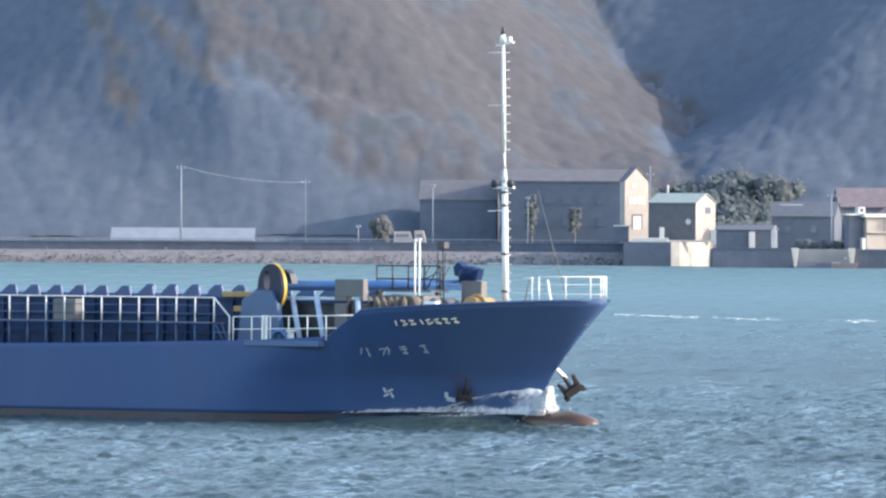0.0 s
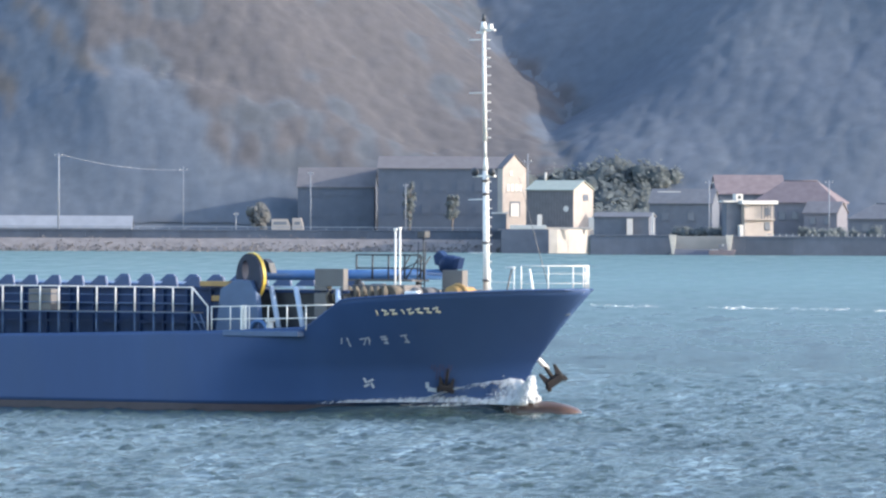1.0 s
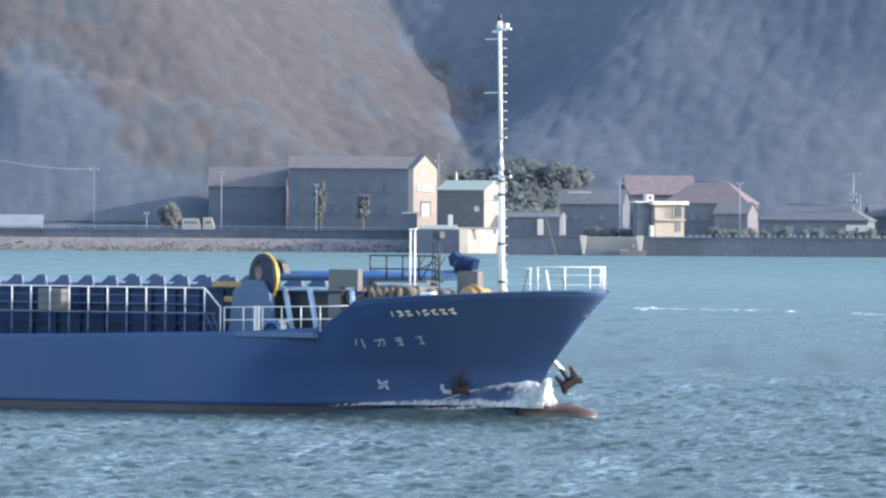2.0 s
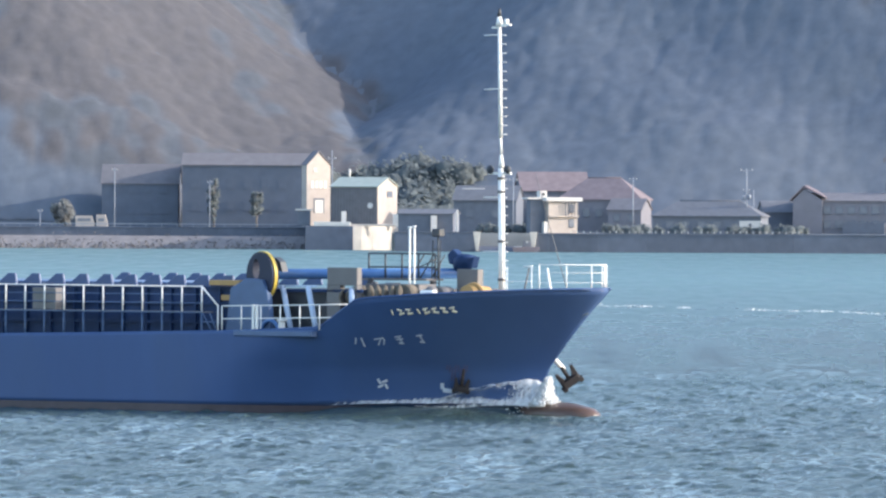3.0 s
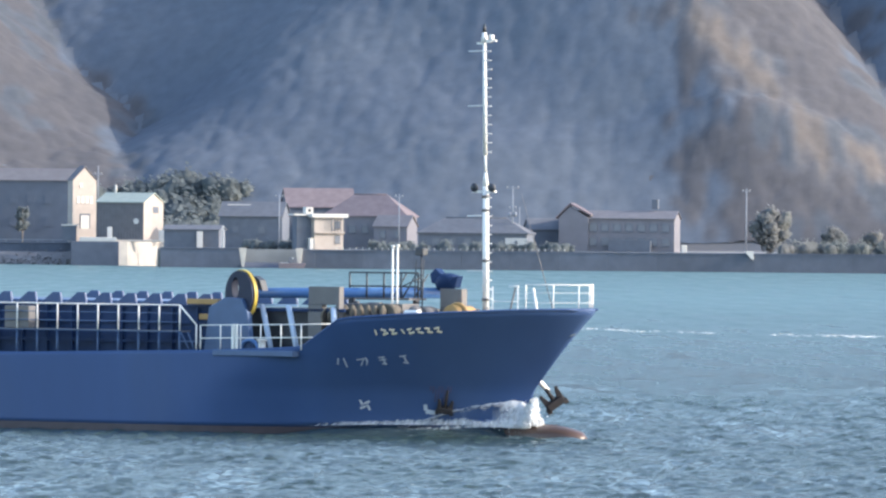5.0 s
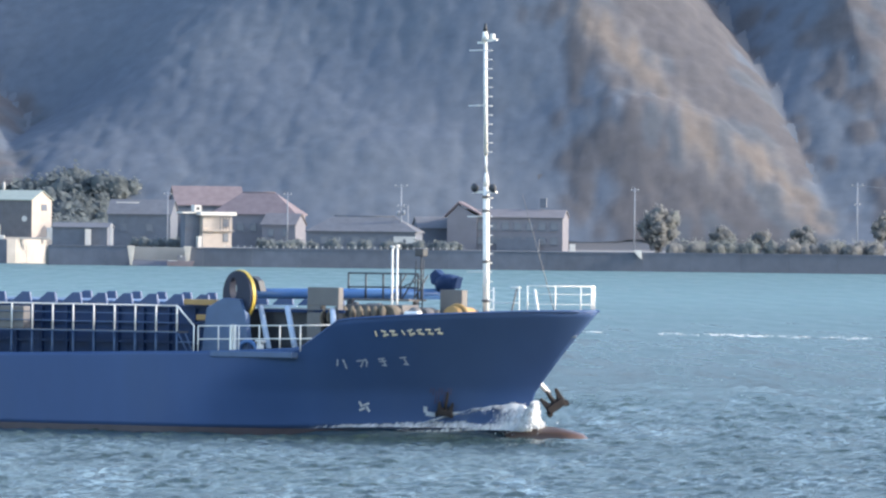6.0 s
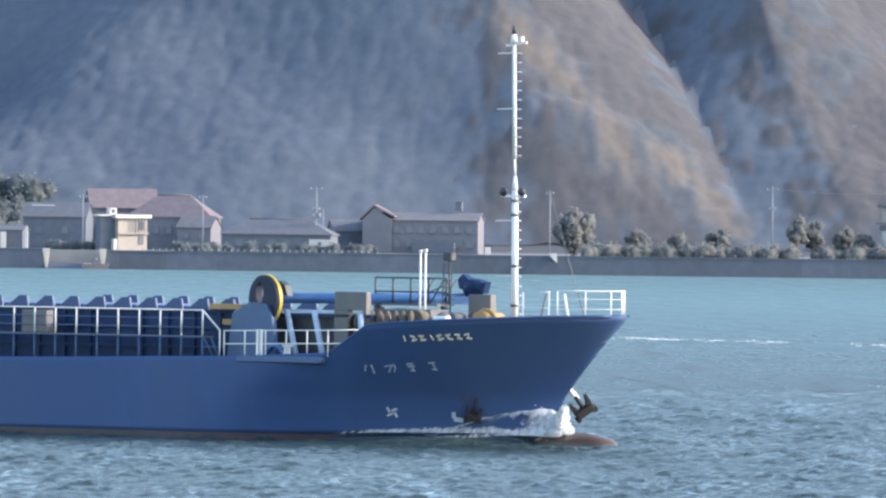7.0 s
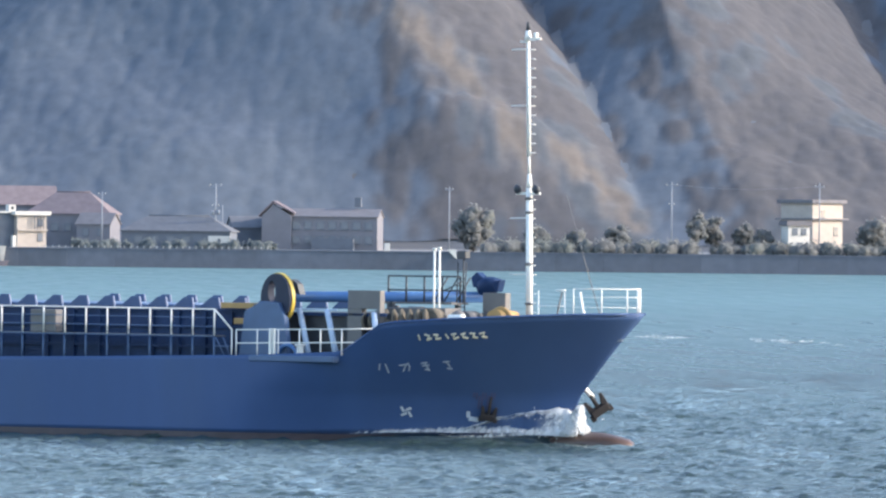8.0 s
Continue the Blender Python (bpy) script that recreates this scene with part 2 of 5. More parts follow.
def put_sweep(bm, pts, r, sides=6):
    """One round bar bent along a line of points."""
    rings = []
    for i, p in enumerate(pts):
        d = (Vector(pts[min(i + 1, len(pts) - 1)]) - Vector(pts[max(i - 1, 0)])).normalized()
        s = d.cross(Vector((0, 0, 1))).normalized()
        u = s.cross(d)
        rings.append([bm.verts.new(Vector(p) + s * (r * math.cos(6.28318 * k / sides)) + u * (r * math.sin(6.28318 * k / sides))) for k in range(sides)])
    for a, b in zip(rings, rings[1:]):
        for k in range(sides):
            f = bm.faces.new((a[k], a[(k + 1) % sides], b[(k + 1) % sides], b[k]))
            f.smooth = True
    bm.faces.new(rings[0][::-1])
    bm.faces.new(rings[-1])
    bmesh.ops.recalc_face_normals(bm, faces=bm.faces)
    return bm


def tube_bm(a, b, r, r2=None, sides=8):
    return put_tube(bmesh.new(), a, b, r, r2, sides)


def prism_bm(outline, y0, y1, w=0.0):
    """An outline in x and z, drawn out from y0 to y1."""
    bm = bmesh.new()
    f = [bm.verts.new((x, y0, z)) for x, z in outline]
    g = [bm.verts.new((x, y1, z)) for x, z in outline]
    n = len(f)
    bm.faces.new(f)
    bm.faces.new(g[::-1])
    for i in range(n):
        bm.faces.new((f[(i + 1) % n], f[i], g[i], g[(i + 1) % n]))
    bmesh.ops.recalc_face_normals(bm, faces=bm.faces)
    return bevel(bm, w) if w else bm


def blob_bm(c, r, sub=2, rough=0.25, seed=0.0, squash=(1, 1, 1)):
    bm = bmesh.new()
    bmesh.ops.create_icosphere(bm, subdivisions=sub, radius=1)
    for v in bm.verts:
        k = 1 + rough * noise.noise(v.co * 2.2 + Vector((seed, seed * 1.7, 0)))
        v.co = Vector((v.co.x * squash[0], v.co.y * squash[1], v.co.z * squash[2])) * r * k + Vector(c)
    for f in bm.faces:
        f.smooth = True
    return bm


def mesh_of(name, bm, mat):
    me = bpy.data.meshes.new(name)
    bm.to_mesh(me)
    bm.free()
    me.materials.append(mat)
    return me


def part(name, bm, mat, parent=None, label=""):
    ob = new(name, mesh_of(name, bm, mat))
    ob.parent = parent
    if label:
        ob["label"] = label
    return ob


def thing(name, label, category, m=None, group="", kind=""):
    ob = new(name)
    ob.empty_display_size = 0.5
    if m is not None:
        ob.matrix_basis = m
    return tagged(ob, label, category, group, kind)


def array_mesh(name, verts, faces, mat, smooth=False):
    me = bpy.data.meshes.new(name)
    verts = np.asarray(verts, dtype=np.float32)
    faces = np.asarray(faces, dtype=np.int32)
    k = faces.shape[1]
    me.vertices.add(len(verts))
    me.vertices.foreach_set("co", verts.ravel())
    me.loops.add(faces.size)
    me.loops.foreach_set("vertex_index", faces.ravel())
    me.polygons.add(len(faces))
    me.polygons.foreach_set("loop_start", np.arange(0, faces.size, k, dtype=np.int32))
    me.polygons.foreach_set("use_smooth", np.full(len(faces), smooth))
    me.update(calc_edges=True)
    me.materials.append(mat)
    return me


def grid_faces(rows, cols):
    i = np.arange((rows - 1) * cols).reshape(rows - 1, cols)[:, :-1].ravel()
    return np.stack([i, i + 1, i + 1 + cols, i + cols], 1)


# ================= sea =================
def build_sea():
    rng = np.random.default_rng(3)
    fine_x = np.arange(-44, 47, 0.23)
    out = np.cumsum(0.23 * 1.10 ** np.arange(1, 90))
    out = out[out < 9000]
    x = np.concatenate([(-44 - out)[::-1], fine_x, fine_x[-1] + out])
    fine_y = np.arange(334, 560, 0.29)
    back = np.cumsum(0.5 * 1.3 ** np.arange(1, 34))
    back = back[back < 9000]
    fwd = np.cumsum(np.minimum(0.29 * 1.006 ** np.arange(1, 1000), 3.6))
    fwd = fwd[fwd < 1560]
    far = fwd[-1] + np.array([200, 600, 1500, 4000, 8000])
    y = np.concatenate([(334 - back)[::-1], fine_y, fine_y[-1] + fwd, fine_y[-1] + far])
    gx, gy = np.meshgrid(x, y)
    step = np.maximum(np.gradient(x)[None, :], np.gradient(y)[:, None])
    z = np.zeros_like(gx)
    for k in range(56):
        lam = 0.55 * 4.2 ** rng.random()
        th = radians(252) + rng.normal(0, 0.6)
        amp = 0.0071 * lam ** 0.35
        z += amp * np.clip(2.0 - 3.2 * step / lam, 0, 1) * np.sin(6.28318 / lam * (gx * math.cos(th) + gy * math.sin(th)) + rng.random() * 6.28)
    z += 0.4 * z * np.minimum(np.abs(z) / 0.1, 1.0) * np.sign(z)
    verts = np.stack([gx.ravel(), gy.ravel(), z.ravel()], 1)
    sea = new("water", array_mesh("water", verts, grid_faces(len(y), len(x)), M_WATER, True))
    return tagged(sea, "choppy teal sea water with small wind waves", "sea", kind="structure")


SEA = build_sea()


# ================= land =================
SPURS = [(-1500, 0.5), (-310, 1.0), (-212, 0.0), (-122, 1.0), (-27, 0.06), (88, 1.0), (127, 0.36), (146, 0.62), (205, 0.0), (300, 1.0), (1500, 0.5)]


def slant(x, d):
    """Distance along the slope, measured so that the spurs run straight; one nose juts out of the first spur."""
    return x + 0.30 * d - 10.0 * np.exp(-((d - 64.0) / 13.0) ** 2) * np.exp(-((x + 36.0) / 22.0) ** 2)


def spur_height(u):
    """From 0 in the gullies to 1 on the crests, rounded between them."""
    us, hs = np.array([p[0] for p in SPURS], float), np.array([p[1] for p in SPURS], float)
    i = np.clip(np.searchsorted(us, u) - 1, 0, len(us) - 2)
    k = np.clip((u - us[i]) / (us[i + 1] - us[i]), 0, 1)
    rise = np.where(hs[i + 1] < hs[i], k ** 1.3, k)
    return hs[i] + (hs[i + 1] - hs[i]) * rise


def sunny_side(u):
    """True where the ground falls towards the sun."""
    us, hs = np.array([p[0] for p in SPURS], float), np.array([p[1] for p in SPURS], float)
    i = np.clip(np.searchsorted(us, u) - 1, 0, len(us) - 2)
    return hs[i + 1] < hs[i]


def hill_height(x, y):
    """Height of the wooded hillside: a steep face with two slanting spurs and gullies."""
    d = np.maximum(y - 2118.0, 0)
    base = 3.7 + 0.62 * d - 0.0002 * d * d
    u = slant(x, d)
    ridge = spur_height(u)
    grow = np.clip(d / 22.0, 0, 1)
    z = base + grow * 48.0 * (ridge - 0.30) * np.clip(d / 60.0, 0.45, 1.0)
    z += grow * (1.5 * np.sin(u / 17.0 + 1.5 * np.sin(d / 21.0)) + 0.6 * np.sin(u / 8.3 + d / 9.0 + 1.0) + 0.7 * np.sin(x / 11.0 - d / 15.0))
    return np.where(d > 0, np.maximum(z, 3.7 + 0.18 * d), 3.7)


def build_hill():
    x = np.concatenate([np.linspace(-1500, -270, 24), np.arange(-262, 262, 3.0), np.linspace(270, 1500, 24)])
    y = np.concatenate([np.array([2090.0, 2104.0]), np.arange(2112, 2420, 3.0), np.linspace(2430, 3300, 24)])
    gx, gy = np.meshgrid(x, y)
    z = hill_height(gx, gy)
    z[0] = z[1] = 3.3
    verts = np.stack([gx.ravel(), gy.ravel(), z.ravel()], 1)
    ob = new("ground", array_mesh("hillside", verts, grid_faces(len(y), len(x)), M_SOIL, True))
    tagged(ob, "steep hillside of winter woodland soil in a hazy blue-grey tone", "hill", kind="structure")


def leaf_cloud(centres, radii, count, leaf, rng, facing=None):
    """Many small leaf sheets spread round each centre; returns vertices and quads."""
    n = len(centres)
    d = rng.normal(size=(n, count, 3))
    d /= np.linalg.norm(d, axis=2, keepdims=True)
    rad = (0.75 + 0.3 * rng.random((n, count, 1))) * (1 + 0.15 * rng.normal(size=(n, count, 1)))
    pos = centres[:, None, :] + d * rad * radii[:, None, :]
    a = d + 0.6 * rng.normal(size=(n, count, 3)) if facing is None else np.array(facing) + 0.25 * d + 0.28 * rng.normal(size=(n, count, 3))
    a /= np.linalg.norm(a, axis=2, keepdims=True)
    b = np.cross(a, rng.normal(size=(n, count, 3)))
    b /= np.linalg.norm(b, axis=2, keepdims=True)
    c = np.cross(a, b)
    size = leaf * (0.5 + rng.random((n, count, 1))) * radii.mean(axis=1)[:, None, None]
    quad = np.stack([pos - b * size - c * size * 0.6, pos + b * size - c * size * 0.7, pos + b * size * 0.8 + c * size * 0.7, pos - b * size * 0.9 + c * size * 0.6], 2)
    verts = quad.reshape(-1, 3)
    return verts, np.arange(len(verts)).reshape(-1, 4)


def crown_cores(centres, radii, rng):
    """A rough rounded mass inside each crown, so that no light falls through it."""
    g = [(x, y, z) for x in (-1, 0, 1) for y in (-1, 0, 1) for z in (-1, 0, 1) if (x, y, z) != (0, 0, 0)]
    at = {p: i for i, p in enumerate(g)}
    quads = []
    for ax in range(3):
        for s in (-1, 1):
            for u in (-1, 0):
                for w in (-1, 0):
                    c = []
                    for du, dw in ((0, 0), (1, 0), (1, 1), (0, 1)):
                        p = [0, 0, 0]
                        p[ax], p[(ax + 1) % 3], p[(ax + 2) % 3] = s, u + du, w + dw
                        c.append(at[tuple(p)])
                    quads.append(c if s > 0 else c[::-1])
    unit = np.array(g, dtype=float)
    unit /= np.linalg.norm(unit, axis=1, keepdims=True)
    n = len(centres)
    k = 0.82 + 0.16 * rng.normal(size=(n, len(g), 1))
    v = centres[:, None, :] + unit[None] * k * radii[:, None, :]
    f = np.array(quads)[None] + (np.arange(n) * len(g))[:, None, None]
    return v.reshape(-1, 3), f.reshape(-1, 4)


def crowns(name, label, x, y, r, tall, mat, leaves, rng, leaf=0.13, facing=None, solid=False):
    z = np.maximum(hill_height(x, y), 3.45) + r * 0.25 * tall
    v, f = leaf_cloud(np.stack([x, y, z], 1), np.stack([r, r, r * tall], 1), leaves, leaf, rng, facing)
    if solid:
        v0, f0 = crown_cores(np.stack([x, y, z], 1), np.stack([r, r, r * tall], 1) * 0.95, rng)
        v, f = np.concatenate([v0, v]), np.concatenate([f0, f + len(v0)])
    ob = new(name, array_mesh(name, v, f, mat, solid))
    tagged(ob, label, "woodland", kind="stuff")


ROCK_STRIPS = [(-0.0672, 0.0186, -0.0602, 0.0124, 0.0006), (-0.0705, 0.0135, -0.0680, 0.0088, 0.0009), (-0.0725, 0.0190, -0.0690, 0.0150, 0.0007),
               (0.0442, 0.0108, 0.0474, 0.0046, 0.0013), (0.0340, 0.0200, 0.0430, 0.0115, 0.0013), (0.0495, 0.0072, 0.0535, 0.0040, 0.0012), (0.0535, 0.0040, 0.0575, -0.0005, 0.0010)]


def build_woods():
    rng = np.random.default_rng(11)
    n = 24000
    x = rng.uniform(-228, 228, n)
    y = 2120 + 208 * rng.random(n) ** 1.25
    d = y - 2118
    # bare brown trees on sunny flanks; hazy blue shade painted on the others
    u = slant(x, d) + 3.0 * np.sin(d / 6.0) + 2.0 * rng.normal(size=n)
    patch = np.sin(x / 13.0 + 0.8 * np.sin(d / 17.0)) * np.sin(d / 15.0 + x / 31.0)
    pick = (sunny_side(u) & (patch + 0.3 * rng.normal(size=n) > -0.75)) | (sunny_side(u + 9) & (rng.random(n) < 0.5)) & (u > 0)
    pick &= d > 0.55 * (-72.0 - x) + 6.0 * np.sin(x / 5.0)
    # dark clumps on the sunny flanks: their shade is given as a darker tone
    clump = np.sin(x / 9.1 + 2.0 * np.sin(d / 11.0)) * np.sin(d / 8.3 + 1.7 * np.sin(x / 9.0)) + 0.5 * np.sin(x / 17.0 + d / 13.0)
    shade_clump = ((clump > 0.45 + 0.5 * rng.random(n)) | ~pick) & sunny_side(u) & (d > 0.55 * (-72.0 - x))
    hill_tone = np.where(shade_clump, 3, 1 + pick)
    r = np.where(rng.random(n) < 0.10, rng.uniform(2.2, 3.4, n), rng.uniform(0.9, 2.2, n))
    # the closed canopy: crowns that merge into one uneven surface
    step = 0.8
    gx, gy = np.arange(-230, 230, step), np.arange(2119, 2330, step)
    top = np.zeros((len(gy), len(gx)))
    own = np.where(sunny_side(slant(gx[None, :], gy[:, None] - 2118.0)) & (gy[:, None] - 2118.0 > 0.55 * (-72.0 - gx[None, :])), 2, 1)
    for k in range(n):
        i0, i1 = int((x[k] - r[k] + 230) / step), int((x[k] + r[k] + 230) / step) + 1
        j0, j1 = int((y[k] - r[k] - 2119) / step), int((y[k] + r[k] - 2119) / step) + 1
        i0, j0 = max(i0, 0), max(j0, 0)
        if i0 >= len(gx) or j0 >= len(gy):
            continue
        q = 1 - ((gx[None, i0:i1] - x[k]) ** 2 + (gy[j0:j1, None] - y[k]) ** 2) / r[k] ** 2
        dome = (0.22 if hill_tone[k] > 1 else 0.15) * r[k] * np.clip(q, 0, 1) ** 0.6
        old = top[j0:j1, i0:i1]
        own[j0:j1, i0:i1] = np.where(dome > old, hill_tone[k], own[j0:j1, i0:i1])
        top[j0:j1, i0:i1] = np.maximum(old, dome)
    mx, my = np.meshgrid(gx, gy)
    mz = hill_height(mx, my) + 0.1 + top + np.where(own > 1, 0.06, 0.035) * rng.normal(size=top.shape)
    # strips of bare rock and earth, told by their bearing and height over the water
    side, rise = mx / my, (mz - 9.5) / my
    jag = 0.0004 * np.sin(mx * 1.3) + 0.0003 * np.sin(my * 0.9 + mx * 0.5) + 0.0003 * rng.normal(size=mx.shape)
    for s0, r0, s1, r1, wide in ROCK_STRIPS:
        k = np.clip(((side - s0) * (s1 - s0) + (rise - r0) * (r1 - r0)) / ((s1 - s0) ** 2 + (r1 - r0) ** 2), 0, 1)
        own[np.hypot(side - s0 - k * (s1 - s0), rise - r0 - k * (r1 - r0)) + jag < wide * (0.5 + 0.7 * np.sin(3.0 * k))] = 4
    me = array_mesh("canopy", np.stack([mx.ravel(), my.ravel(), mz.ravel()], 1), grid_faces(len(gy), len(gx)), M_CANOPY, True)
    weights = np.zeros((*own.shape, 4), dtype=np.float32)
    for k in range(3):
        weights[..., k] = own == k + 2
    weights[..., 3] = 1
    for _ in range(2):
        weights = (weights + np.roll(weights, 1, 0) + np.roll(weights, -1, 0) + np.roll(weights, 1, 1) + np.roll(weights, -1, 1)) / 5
    layer = me.color_attributes.new("hill_tone", "FLOAT_COLOR", "POINT")
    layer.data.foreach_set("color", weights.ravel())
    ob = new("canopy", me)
    tagged(ob, "merged winter woodland canopy, brown and blue-grey with haze and shade in its colours", "woodland", kind="stuff")
    x, y = np.clip(rng.normal(-29, 8, 150), -44, -14), rng.uniform(2106, 2140, 150)
    r = rng.uniform(1.8, 3.8, 150)
    crowns("evergreen_thicket", "dull green evergreen thicket at the foot of the hill", x, y, r, np.full(150, 1.1), M_GREENWOOD, 150, rng, 0.10, (0.4, -0.6, 0.7), True)
    x, y = np.concatenate([rng.uniform(8, 48, 60), rng.uniform(-13, -4, 16)]), rng.uniform(2003, 2012, 76)
    r = rng.uniform(0.6, 1.3, 76)
    crowns("garden_hedges", "dull green garden shrubs before the village houses", x, y, r, np.full(76, 1.1), M_GREENWOOD, 110, rng, 0.11, (0.4, -0.6, 0.6), True)
    x, y = rng.uniform(86, 185, 150), rng.uniform(1999, 2014, 150)
    r = rng.uniform(1.0, 2.1, 150)
    crowns("shrub_bank", "pale brown winter shrubs behind the long seawall", x, y, r, np.full(150, 1.0), M_SHRUB, 120, rng, 0.10, (0.45, -0.6, 0.6), True)


build_hill()
build_woods()


def coast_piece(name, x0, x1, y0, top, mat, label, depth=140.0):
    """A stretch of seawall with a coping, and the level ground behind it."""
    wall = thing(name, label, "seawall", kind="structure")
    edges = sorted({x0, x1, *[x for x in range(-180, 181, 9) if x0 + 2 < x < x1 - 2]})
    for a, b in zip(edges, edges[1:]):
        part("panel", box_bm(a + 0.012, b - 0.012, y0, y0 + 2.0, -2.0, top), mat, wall)
    part("coping", box_bm(x0 - 0.03, x1 + 0.03, y0 - 0.15, y0 + 0.7, top + 0.004, top + 0.28, 0.04), mat, wall)
    return wall


def build_coast():
    land = new("land", mesh_of("land", box_bm(-1500, 1500, 2062.5, 2130, -2, 3.45), M_LAND))
    tagged(land, "level strip of bare ground behind the seawall", "ground", kind="structure")
    land = new("land_east", mesh_of("land_east", prism_bm([(-29, -2), (1500, -2), (1500, 3.45), (-29, 3.45)], 1992, 2033), M_LAND))
    tagged(land, "level strip of bare ground behind the seawall", "ground", kind="structure")
    land = new("land_inner", mesh_of("land_inner", box_bm(-18, 1500, 2033, 2062.5, -2, 3.446), M_LAND))
    tagged(land, "level strip of bare ground under the village", "ground", kind="structure")
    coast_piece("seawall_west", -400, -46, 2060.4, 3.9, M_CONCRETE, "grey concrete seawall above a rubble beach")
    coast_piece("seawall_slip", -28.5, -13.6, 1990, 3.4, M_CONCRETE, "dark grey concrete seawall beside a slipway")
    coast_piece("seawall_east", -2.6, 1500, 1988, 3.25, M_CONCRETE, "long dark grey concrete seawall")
    # railing on the west wall
    rail = thing("guard_rail", "pale steel guard rail on the seawall", "guard rail", kind="structure")
    part("rail_bar", box_bm(-170, -46, 2061.0, 2061.08, 4.62, 4.78), M_POLE, rail)
    proto = None
    for i in range(42):
        x = -170 + i * 3.0
        if proto is None:
            proto = part("rail_post", box_bm(-0.06, 0.06, 2061.0, 2061.1, 4.18, 4.62), M_POLE, rail)
            proto.location.x = x
        else:
            o = new("rail_post", proto.data)
            o.parent = rail
            o.location.x = x
    # small pale posts on the east wall
    fence = thing("low_fence", "row of short pale posts with a chain on the seawall", "fence", kind="structure")
    part("chain", tube_bm((4.0, 1988.3, 3.85), (46.0, 1988.3, 3.85), 0.025, sides=5), M_POLE, fence)
    post = mesh_of("fence_post", box_bm(-0.07, 0.07, 1988.22, 1988.36, 3.534, 4.0), M_WALL_WHITE)
    for i in range(36):
        o = new("fence_post", post)
        o.parent = fence
        o.location.x = 4.0 + 1.2 * i
    # beach of rubble under the west wall
    rng = np.random.default_rng(5)
    n = 5200
    x = rng.uniform(-240, -44, n)
    k = rng.random(n)
    centres = np.stack([x, 2060.0 - 9.0 * k, 2.4 - 2.5 * k + 0.25 * rng.normal(size=n)], 1)
    r = rng.uniform(0.08, 0.22, n)
    v, f = leaf_cloud(centres, np.stack([r, r, r * 0.6], 1), 9, 0.7, rng)
    ob = new("rubble_beach", array_mesh("rubble_beach", v, f, M_RUBBLE))
    tagged(ob, "pale brown rubble and dry weed on the beach", "rubble", kind="stuff")
    bank = new("beach", mesh_of("beach", prism_bm([(-1.0, -2.0), (11.5, -2.0), (11.5, 2.5), (9.0, 2.4)], 40, 400), M_RUBBLE))
    bank.matrix_basis = pose(0, 2049.0, 0, 0, 0, 90)
    tagged(bank, "sloping beach of pale brown shingle", "beach", kind="structure")


build_coast()


# ================= the ship: x forward, y to port, z up from the waterline =================
HALF = 6.9
STEM_Z = [-2.5, -1.0, 0.0, 1.0, 2.0, 3.74, 5.6]
STEM_X = [2.2, 2.5, 2.6, 2.70, 3.00, 4.50, 6.12]
TOP_X = [-60, -23, -9.5, -4.7, -2.7, -2.0, 0.24, 4.3, 6.2]
TOP_Z = [3.1, 3.36, 3.66, 3.84, 5.06, 5.16, 5.32, 5.55, 5.6]


def stem(z):
    return float(np.interp(z, STEM_Z, STEM_X))


def sheer(x):
    return float(np.interp(x, TOP_X, TOP_Z))


def half_breadth(x, z):
    """Half the hull's breadth: full and flared at the deck, fine at the waterline."""
    k = min(max(z / 5.4, 0.0), 1.0)
    run = 15.0 - 4.5 * k
    power = 1.12 - 0.40 * k
    t = min(max((stem(z) - x) / run, 0.0), 1.0)
    b = HALF * math.sin(1.5708 * t) ** power
    if x < -48:
        b *= 1 - 0.25 * ((-48 - x) / 10.0) ** 2
    return b


def shell_bm(z_low, z_high=None):
    """The hull's skin between two heights; without the upper one it runs up to the sheer line."""
    ds = [0, 0.06, 0.15, 0.3, 0.5, 0.8, 1.2, 1.7, 2.3, 3, 3.8, 4.6, 5.4, 6.2, 7.0, 7.6, 8.0, 8.3, 8.6, 8.9, 9.2, 9.6, 10, 10.6, 11.2, 12, 13, 14, 15, 16.5, 18, 20, 24, 30, 40, 50, 56, 60]
    bm = bmesh.new()
    rows = 18 if z_high is None else 5
    cols = []
    for d in ds:
        top = 5.0
        for _ in range(14):
            top = 0.5 * top + 0.5 * (sheer(stem(top) - d) if z_high is None else z_high)
        col = []
        for i in range(rows + 1):
            z = z_low + (top - z_low) * i / rows
            x = stem(z) - d
            col.append((x, half_breadth(x, z), z))
        cols.append(col)
    for side in (-1, 1):
        g = [[bm.verts.new((x, side * y, z)) for x, y, z in c] for c in cols]
        for a, b in zip(g, g[1:]):
            for i in range(rows):
                q = (a[i], b[i], b[i + 1], a[i + 1])
                f = bm.faces.new(q if side < 0 else q[::-1])
                f.smooth = True
    bmesh.ops.remove_doubles(bm, verts=bm.verts, dist=0.001)
    bmesh.ops.recalc_face_normals(bm, faces=bm.faces)
    return bm


